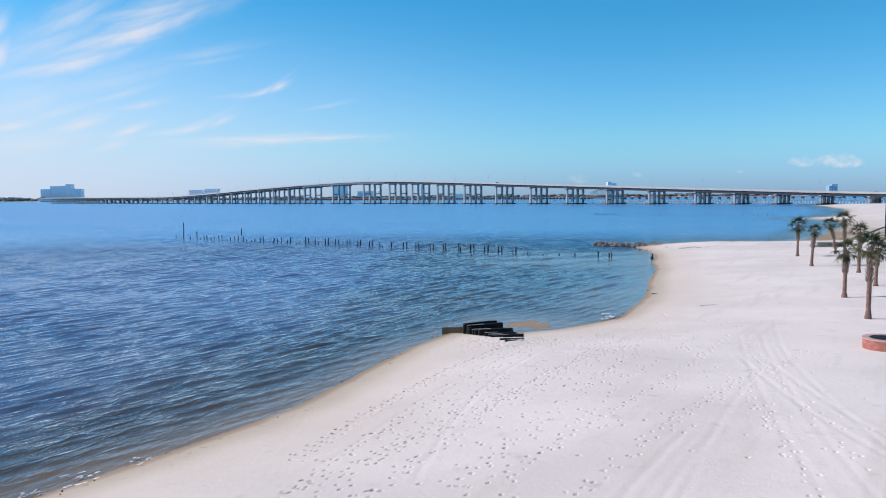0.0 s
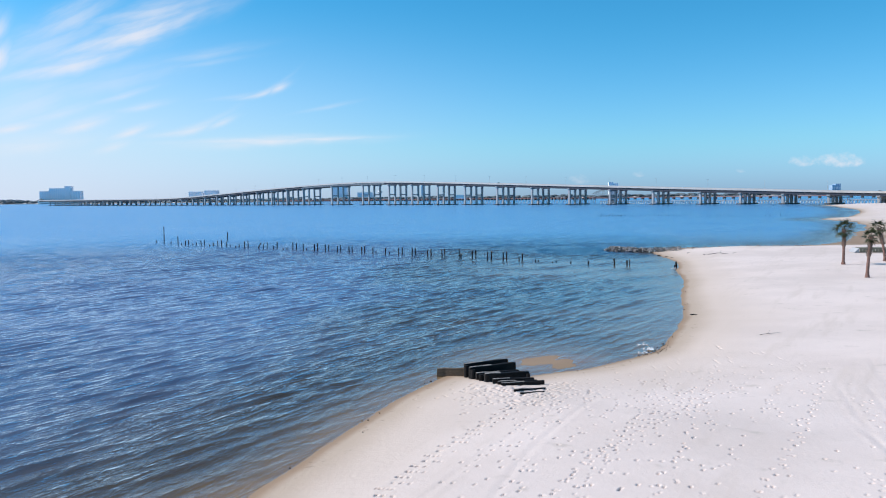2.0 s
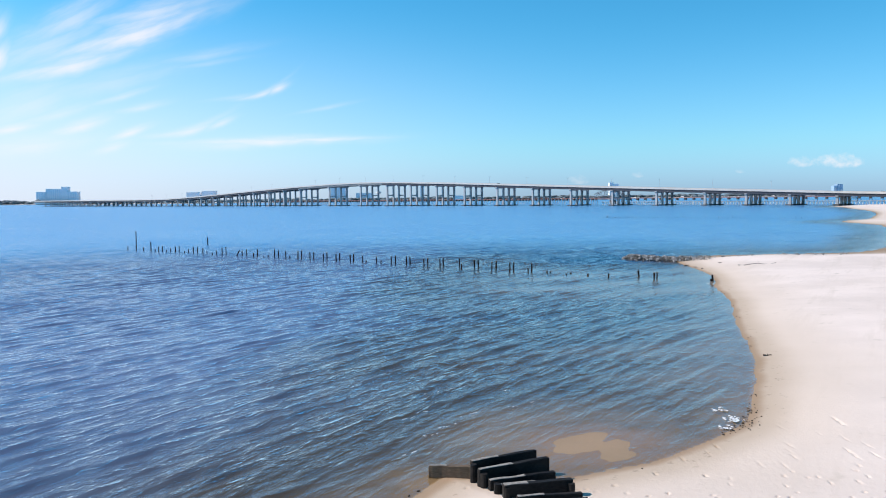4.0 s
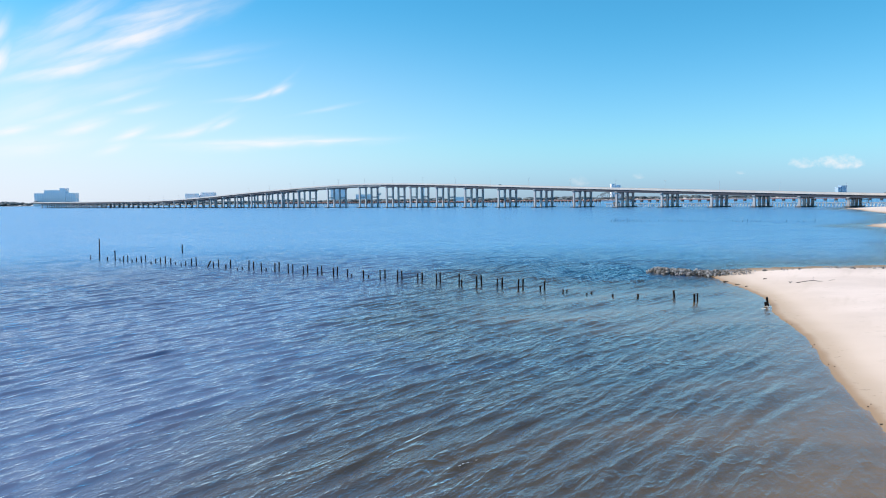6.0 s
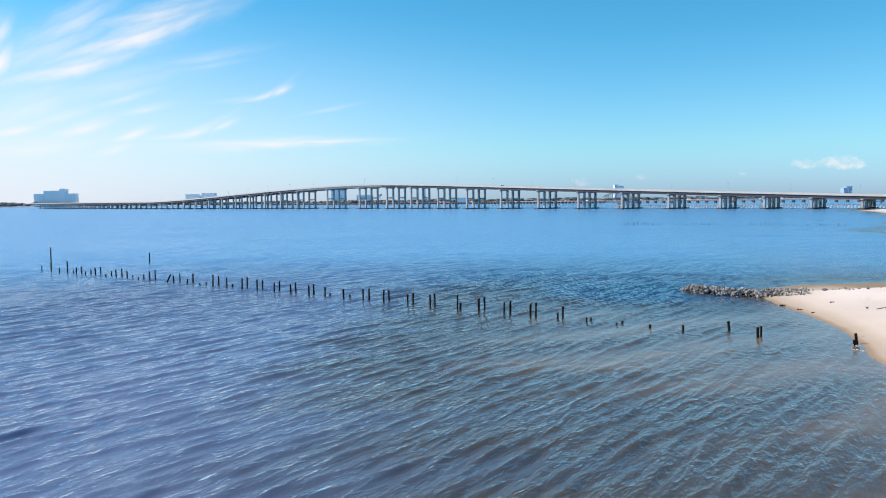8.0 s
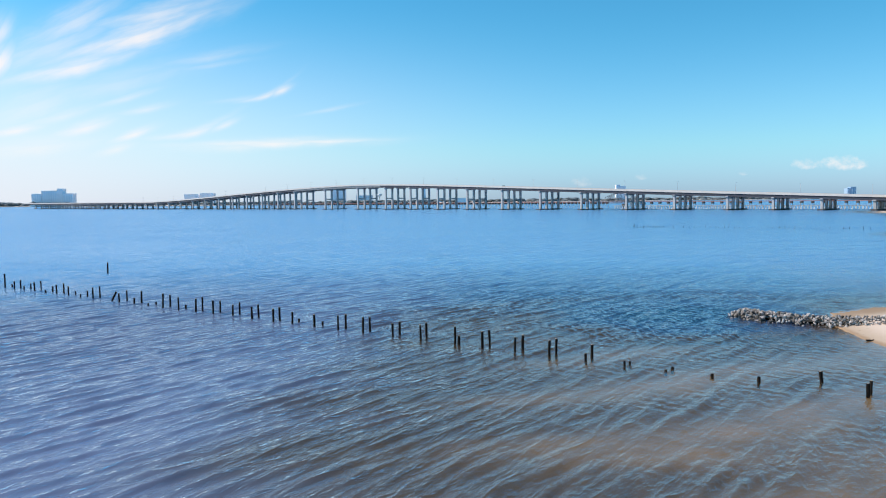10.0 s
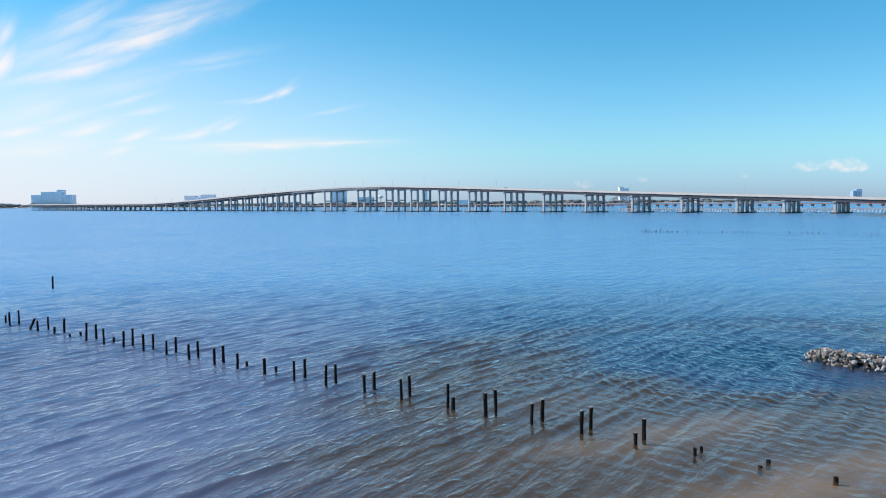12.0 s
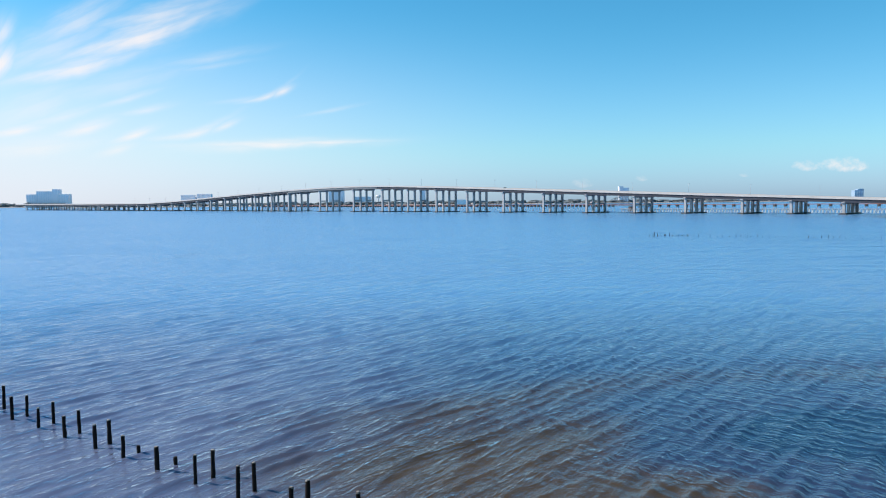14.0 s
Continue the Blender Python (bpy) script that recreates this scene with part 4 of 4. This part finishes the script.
for i in range(300):
    m, wet = boulder_at(i)
    again("boulder", r.choice(DARK_ROCKS if wet else ROCKS), groin, m)
rest = bmesh.new()
for i in range(480):
    m, wet = boulder_at(i)
    start = len(rest.verts)
    rest.from_mesh(r.choice(ROCKS))
    rest.verts.ensure_lookup_table()
    shrink = m @ Matrix.Diagonal((0.75, 0.75, 0.75, 1))
    bmesh.ops.transform(rest, matrix=shrink, verts=rest.verts[start:])
tagged(part("rubble", rest, ROCK, groin), kind="stuff")
core = block(30.5, 43.6, -1.1, 1.1, -1.5, 0.25)
bmesh.ops.subdivide_edges(core, edges=core.edges, cuts=5)
for vert in core.verts:
    cx, cy = along_groin(min(1, max(0, (vert.co.x - 30.5) / 13.5)))
    vert.co.x, vert.co.y = cx, cy + vert.co.y
part("core", core, ROCK_WET, groin, "dark packed stones under the boulders")
for i in range(58):
    t = r.random()
    x, y = 45 + 24 * t + r.uniform(-1, 1), 188.5 - 3.5 * t + 1.2 * r.gauss(0, 1)
    size = r.uniform(0.10, 0.34)
    ob = new("stone", r.choice(ROCKS))
    ob.matrix_basis = Matrix.Translation((x, y, sand_z(x, y) + size * 0.25)) @ Euler((r.uniform(0, 6), r.uniform(0, 6), r.uniform(0, 6))).to_matrix().to_4x4() @ Matrix.Diagonal((size * 1.3, size, size * 0.7, 1))
    tagged(ob, "small grey stone lying on the beach sand", "stone", "stones on the beach")

# ---------------------------------------------------------------- ruined bulkhead on the beach
bulkhead = thing("timber_bulkhead", "ruined black timber bulkhead half buried at the water's edge", "bulkhead", (1.6, 69.8, 0.0))


def plank(x0, y0, x1, y1, low, high, thick, mat=TIMBER, seed=0, tip=0.0):
    """A heavy plank on edge between two places."""
    long = math.hypot(x1 - x0, y1 - y0)
    bm = block(0, long, -thick / 2, thick / 2, low, high)
    bmesh.ops.subdivide_edges(bm, edges=[e for e in bm.edges if e.calc_length() > long * 0.8], cuts=9)
    for vert in bm.verts:
        vert.co.z += tip * vert.co.x / long
    bmesh.ops.bevel(bm, geom=[e for e in bm.edges if e.calc_face_angle(0) > 1], offset=0.025, segments=1, affect="EDGES")
    rough_up(bm, 0.03, 2.2, seed)
    ob = part("plank", bm, mat, bulkhead)
    # Pale strip: sand lying on the plank, and its sunlit top put into colour.
    top = block(long * 0.01, long * (0.35 + 0.06 * (seed % 5)), -thick * 0.38, thick * 0.38, high - 0.05, high + 0.022)
    bmesh.ops.subdivide_edges(top, edges=[e for e in top.edges if e.calc_length() > long * 0.3], cuts=6)
    for vert in top.verts:
        vert.co.z += tip * vert.co.x / long
    rough_up(top, 0.03, 2.2, seed)
    part("worn_top", top, PILE_TOP, ob, "pale upper edge, sand-dusted and coloured as sunlit")
    ob.matrix_basis = Matrix.Translation((-1.6, -69.8, 0)) @ pose(x0, y0, 0, 0, 0, math.degrees(math.atan2(y1 - y0, x1 - x0)))
    return ob


plank(-0.25, 71.5, 2.7, 73.1, -0.3, 1.02, 0.22, seed=1)
plank(0.05, 70.5, 3.2, 72.2, -0.3, 0.98, 0.26, seed=2)
plank(0.5, 69.9, 3.4, 71.3, -0.3, 0.72, 0.24, seed=3, tip=-0.08)
plank(0.75, 69.4, 3.7, 70.6, -0.3, 0.70, 0.20, seed=4, tip=-0.15)
plank(1.05, 68.8, 3.95, 69.6, -0.3, 0.93, 0.32, seed=5)
plank(1.55, 67.9, 4.2, 68.5, 0.1, 0.80, 0.20, seed=6, tip=-0.05)
plank(1.85, 67.4, 4.4, 68.0, 0.2, 0.77, 0.18, seed=7, tip=-0.05)
plank(2.05, 67.0, 4.8, 67.7, 0.2, 0.75, 0.16, seed=8)
plank(2.75, 64.9, 4.7, 65.9, 0.3, 0.86, 0.12, seed=9, tip=-0.14)
plank(3.1, 64.2, 4.6, 65.0, 0.3, 0.86, 0.12, seed=10, tip=-0.14)
plank(-2.2, 72.4, -0.15, 71.9, -0.4, 0.52, 0.14, OLD_BOARD, 11, tip=0.12)
for x, y, high in ((-0.15, 71.25, 0.95), (0.3, 70.35, 0.85), (0.85, 69.4, 0.75), (1.2, 68.75, 0.85), (3.9, 69.3, 0.8)):
    bm = tube(bmesh.new(), [(0, 0, -0.5), (0, 0, high)], [0.16, 0.15], 9)
    rough_up(bm, 0.03, 3.0, x)
    ob = part("post", bm, TIMBER, bulkhead)
    ob.matrix_basis = pose(x - 1.6, y - 69.8, 0)

# ---------------------------------------------------------------- palms
def fan(seed):
    """A fan-shaped frond on its stalk, folded along its midrib and drooping at the tips."""
    bm = bmesh.new()
    r = random.Random(seed)
    tube(bm, [(0, 0, 0), (0.45, 0, 0.05), (0.85, 0, 0.02)], [0.022, 0.018, 0.014], 4)
    for k in range(15):
        a = radians(-105 + 210 * k / 14 + r.uniform(-4, 4))
        long = r.uniform(0.85, 1.15) * (1 - 0.22 * abs(math.sin(a)) ** 2)
        root = Vector((0.82, 0, 0.02))
        way, side = Vector((math.cos(a), math.sin(a), 0)), Vector((-math.sin(a), math.cos(a), 0))
        last = None
        for f in range(5):
            g = f / 4
            mid = root + way * long * g + Vector((0, 0, 0.16 * g - 0.50 * g ** 2.4 - 0.10 * abs(math.sin(a)) * g))
            wide = 0.040 * math.sin(math.pi * min(0.97, 0.18 + 0.80 * g)) + 0.006
            pair = (bm.verts.new(mid + side * wide + Vector((0, 0, 0.02))), bm.verts.new(mid - side * wide + Vector((0, 0, 0.02))))
            if last:
                bm.faces.new((last[0], last[1], pair[1], pair[0]))
            last = pair
    data = bpy.data.meshes.new("frond")
    bm.to_mesh(data)
    bm.free()
    data.materials.append(FROND)
    return data


FANS = [fan(k) for k in range(5)]
DRY = []
for data in FANS[:2]:
    dry = data.copy()
    dry.materials.clear()
    dry.materials.append(DEAD_FROND)
    DRY.append(dry)


def palm(x, y, high, reach, lean, seed, label):
    """A cabbage palm: ringed tapering trunk, old leaf boots below the crown, a round head of fans."""
    ob = thing("palm_tree", label, "palm tree", (x, y, sand_z(x, y) - 0.02), group="palms on the beach")
    r = random.Random(seed)
    points, radii = [], []
    for k in range(25):
        g = k / 24
        points.append((lean[0] * g ** 1.6, lean[1] * g ** 1.6, high * g - 0.15 * (k == 0)))
        radii.append((0.205 - 0.045 * g + 0.11 * max(0, 0.12 - g) / 0.12) * (1.0 + 0.05 * (k % 2)))
    bm = tube(bmesh.new(), points, radii, 12)
    rough_up(bm, 0.02, 4.0, seed)
    part("trunk", bm, TRUNK, ob)
    bm = bmesh.new()
    for k in range(70):
        g = 0.50 + 0.49 * k / 70
        a = k * 2.4
        base = Vector((lean[0] * g ** 1.6, lean[1] * g ** 1.6, high * g))
        out = Vector((math.cos(a), math.sin(a), 0))
        tube(bm, [base + out * 0.14, base + out * 0.25 + Vector((0, 0, 0.15)), base + out * (0.33 + 0.10 * ((k * 7) % 5) / 5) + Vector((0, 0, 0.34))], [0.06, 0.05, 0.02], 4)
    part("leaf_sheath", bm, BOOT, ob, "ragged old leaf stubs round the trunk")
    top = Vector((lean[0], lean[1], high))
    for k in range(16):
        a = k * 2.39996 + r.uniform(-0.2, 0.2)
        g = k / 15
        pitch = radians(78 - 122 * g + r.uniform(-9, 9))
        grow = reach * r.uniform(0.85, 1.12) * (0.9 + 0.2 * math.sin(math.pi * g))
        m = Matrix.Translation(top + Vector((0, 0, 0.1 - 0.35 * g))) @ Euler((r.uniform(-0.35, 0.35), -pitch, a)).to_matrix().to_4x4() @ Matrix.Diagonal((grow, grow, grow, 1))
        again("frond", r.choice(DRY) if g > 0.9 and r.random() < 0.6 else r.choice(FANS), ob, m)
    return ob


palm(56.0, 139.8, 5.3, 1.08, (0.05, 0), 1, "slim young palm with a full round crown on the sand")
palm(51.1, 122.3, 5.3, 0.72, (0.45, 0.1), 2, "slim palm with a small narrow crown on the sand")
palm(64.4, 144.3, 5.2, 0.85, (-1.0, 0.2), 3, "slim leaning palm with a sparse crown on the sand")
palm(39.7, 86.7, 5.0, 0.95, (0.1, 0), 4, "stout palm with shaggy leaf stubs under its crown")
palm(52.9, 111.5, 5.5, 0.95, (0.1, 0), 5, "tall slim palm in the beach group")
palm(34.6, 71.1, 6.2, 1.0, (0.1, 0), 6, "tall stout palm with ringed bark beside the planter")
palm(47.2, 95.4, 4.4, 0.85, (0.25, 0), 7, "short palm with a drooping browning crown")
palm(62.0, 135.6, 6.3, 1.05, (-0.2, 0), 8, "tall palm with a ragged wind-torn crown")

# ---------------------------------------------------------------- brick planter
CX, CY = 29.65, 57.9
base_z = sand_z(CX, CY) - 0.25
planter = thing("brick_planter", "round red brick planter with a pale rim and dark soil", "planter", (CX, CY, base_z))
for inner, outer_r, z0, z1, mat, name, label in ((1.30, 1.65, 0.0, 0.88, MORTAR, "wall", ""), (1.24, 1.70, 0.88, 0.97, MORTAR, "rim", "paler worn rim")):
    bm = bmesh.new()
    rings = [[bm.verts.new((rad * math.cos(a), rad * math.sin(a), z)) for a in (2 * math.pi * k / 48 for k in range(48))] for rad, z in ((inner, z0), (outer_r, z0), (outer_r, z1), (inner, z1))]
    for q in range(4):
        low, top = rings[q], rings[(q + 1) % 4]
        for k in range(48):
            bm.faces.new((low[k], low[(k + 1) % 48], top[(k + 1) % 48], top[k]))
    part(name, bm, mat, planter, label)
bm = bmesh.new()
bmesh.ops.create_circle(bm, cap_ends=True, segments=32, radius=1.32, matrix=pose(0, 0, 0.66))
part("soil", bm, SOIL, planter, "dark damp soil")
bm = bmesh.new()
box(bm, -0.105, 0.105, -0.05, 0.05, -0.031, 0.031, bevel=0.006)
brick_mesh = bpy.data.meshes.new("brick")
bm.to_mesh(brick_mesh)
bm.free()
brick_mesh.materials.append(BRICK)
for course in range(12):
    for k in range(23):
        a = math.pi * (0.72 + 0.98 * (k + 0.5 * (course % 2)) / 23)
        again("brick", brick_mesh, planter, pose(1.615 * math.cos(a), 1.615 * math.sin(a), 0.04 + 0.073 * course, 0, 0, math.degrees(a) + 90))

# ---------------------------------------------------------------- by the far palms
stage = thing("beach_platform", "low olive wooden platform with a sloping pale end", "platform", (71.5, 163.0, sand_z(71.5, 163) - 0.02), -6)
part("deck", block(-2.6, 3.2, -1.6, 1.6, 0.62, 0.8), DECKING, stage)
for k in range(11):
    part("board", block(-2.6 + k * 0.53, -2.12 + k * 0.53, -1.66, -1.6, 0.08, 0.62), DECKING, stage)
bm = bmesh.new()
quad = [bm.verts.new(p) for p in ((-2.65, -1.6, 0.8), (-2.65, 1.6, 0.8), (-3.5, 1.6, 0.02), (-3.5, -1.6, 0.02), (-2.65, -1.6, 0.02), (-2.65, 1.6, 0.02))]
for face in ((0, 1, 2, 3), (0, 3, 4), (1, 5, 2), (0, 4, 5, 1), (2, 5, 4, 3)):
    bm.faces.new([quad[i] for i in face])
bmesh.ops.recalc_face_normals(bm, faces=bm.faces)
part("ramp", bm, CONCRETE, stage, "pale sloping end")

post_lamp = thing("street_lamp", "tall black park lamp post at the back of the beach", "street lamp", (97.8, 193.5, sand_z(97.8, 193.5)))
part("pole", tube(bmesh.new(), [(0, 0, 0), (0, 0, 0.6), (0, 0, 0.65), (0, 0, 10.2)], [0.30, 0.26, 0.14, 0.10], 10), BLACK_STEEL, post_lamp)
part("arm", tube(bmesh.new(), [(0, 0, 10.0), (-0.9, 0, 10.5), (-2.2, 0, 10.5)], [0.07, 0.06, 0.05], 6), BLACK_STEEL, post_lamp)
part("lamp_head", block(-2.9, -1.9, -0.2, 0.2, 10.4, 10.62, bevel=0.05), STEEL, post_lamp)
rail = thing("handrail", "dark curved handrail of the beach ramp", "railing", (112, 225, sand_z(112, 225)))
part("top_bar", tube(bmesh.new(), [(-6, -6, 0.7), (-3, -2, 1.2), (2, 4, 1.7), (8, 12, 2.0), (16, 22, 2.1)], [0.22] * 5, 8), BLACK_STEEL, rail)
for x, y, z in ((-6, -6, 0.7), (-3, -2, 1.2), (2, 4, 1.7), (8, 12, 2.0), (16, 22, 2.1)):
    part("post", tube(bmesh.new(), [(x, y, -0.3), (x, y, z)], [0.1, 0.1], 6), BLACK_STEEL, rail)

# ---------------------------------------------------------------- foam, weed and driftwood
def water_edge(t):
    """A place along the near shore, with the way along it and the way out to the water."""
    pts = SHORE[5:26]
    k = min(len(pts) - 2, int(t * (len(pts) - 1)))
    f = t * (len(pts) - 1) - k
    a, b = Vector(pts[k]), Vector(pts[k + 1])
    way = (b - a).normalized()
    return a.lerp(b, f), way, Vector((-way.y, way.x))


def blot(bm, x, y, z, long, wide, turn, r, sides=15, thick=0.006):
    """A flat ragged patch with a little thickness."""
    c, s = math.cos(turn), math.sin(turn)
    ring = []
    for k in range(sides):
        a = 2 * math.pi * k / sides
        grow = r.uniform(0.55, 1.2)
        u, v = long * grow * math.cos(a), wide * grow * math.sin(a)
        ring.append((x + u * c - v * s, y + u * s + v * c))
    low = [bm.verts.new((px, py, z - thick)) for px, py in ring]
    top = [bm.verts.new((x + (px - x) * 0.85, y + (py - y) * 0.85, z + thick)) for px, py in ring]
    bm.faces.new(top)
    for k in range(sides):
        bm.faces.new((low[k], low[(k + 1) % sides], top[(k + 1) % sides], top[k]))


r = random.Random(77)
bm = bmesh.new()
for t, off, long, wide in ((0.02, 0.3, 1.6, 0.22), (0.05, 0.25, 1.0, 0.16), (0.0, 0.35, 0.8, 0.14), (0.50, 0.5, 0.8, 0.35), (0.52, 1.6, 0.7, 0.3), (0.505, 0.4, 0.9, 0.3),
                           (0.93, 0.5, 0.8, 0.25), (0.95, 0.3, 0.6, 0.2), (0.48, 0.3, 0.6, 0.3)):
    p, way, out = water_edge(t)
    p = p + out * off
    for _ in range(12):
        blot(bm, p.x + r.uniform(-0.6, 0.6) * long, p.y + r.uniform(-0.6, 0.6) * long, 0.05, long * r.uniform(0.05, 0.2), wide * r.uniform(0.15, 0.45), math.atan2(way.y, way.x) + r.uniform(-0.3, 0.3), r)
for x, y in ((-0.7, 96.3), (-2.2, 88.2), (-1.2, 89.0), (-2.9, 83.2), (1.9, 88.0), (2.8, 84.7), (-0.3, 82.6), (-1.5, 80.2), (-2.5, 78.4), (-3.2, 75.4), (-3.8, 81.6)):
    for _ in range(4):
        off = r.gauss(0, 0.45)
        blot(bm, x + off * 0.75 + r.gauss(0, 0.06), y + off * 0.66 + r.gauss(0, 0.06), 0.09, r.uniform(0.05, 0.14), r.uniform(0.012, 0.03), radians(41) + r.uniform(-0.3, 0.3), r, 8)
tagged(part("foam", bm, FOAM), "small white flecks of foam near the shore", "foam", kind="stuff")

bm = bmesh.new()
for _ in range(90):
    t = r.choice((r.uniform(0.46, 0.56), r.uniform(0.47, 0.53), r.random()))
    p, way, out = water_edge(t)
    p = p - out * abs(r.gauss(0, 0.5)) + out * 0.1
    size = r.uniform(0.015, 0.055)
    blot(bm, p.x, p.y, max(0.05, sand_z(p.x, p.y)) + 0.02, size * 1.6, size * 0.8, r.uniform(0, 3), r, 7, 0.025)
tagged(part("seaweed", bm, SOIL), "dark scraps of washed-up weed along the waterline", "seaweed", kind="stuff")


def driftwood(x, y, long, thick, turn, seed, label):
    """A bent washed-up branch."""
    ob = thing("driftwood", label, "driftwood", (x, y, sand_z(x, y) + thick * 0.6), turn, "driftwood on the beach")
    r = random.Random(seed)
    pts = [(long * (k / 5 - 0.5), r.uniform(-0.06, 0.06) * long, r.uniform(0, 0.05) * long) for k in range(6)]
    part("branch", tube(bmesh.new(), pts, [thick * (1 - 0.12 * k) for k in range(6)], 7), TIMBER, ob)
    part("twig", tube(bmesh.new(), [pts[2], (pts[2][0] + 0.2 * long, 0.22 * long, 0.12 * long)], [thick * 0.5, thick * 0.25], 5), TIMBER, ob)


WOOD = ((37.6, 178.8, 0.9, 0.09, 20), (38.0, 174.6, 0.8, 0.07, -50), (38.4, 171.9, 0.6, 0.06, 30), (44.6, 172.2, 1.2, 0.05, 60), (43.0, 177.6, 0.6, 0.07, 10),
        (47.5, 170.5, 6.0, 0.045, 18), (22.6, 98.8, 0.7, 0.06, 5), (24.5, 83.0, 2.2, 0.022, 15), (30.2, 154.3, 0.6, 0.08, 0))
for x, y, long, thick, turn in WOOD:
    driftwood(x, y, long, thick, turn, int(x * 10), "dark driftwood branch lying on the sand")
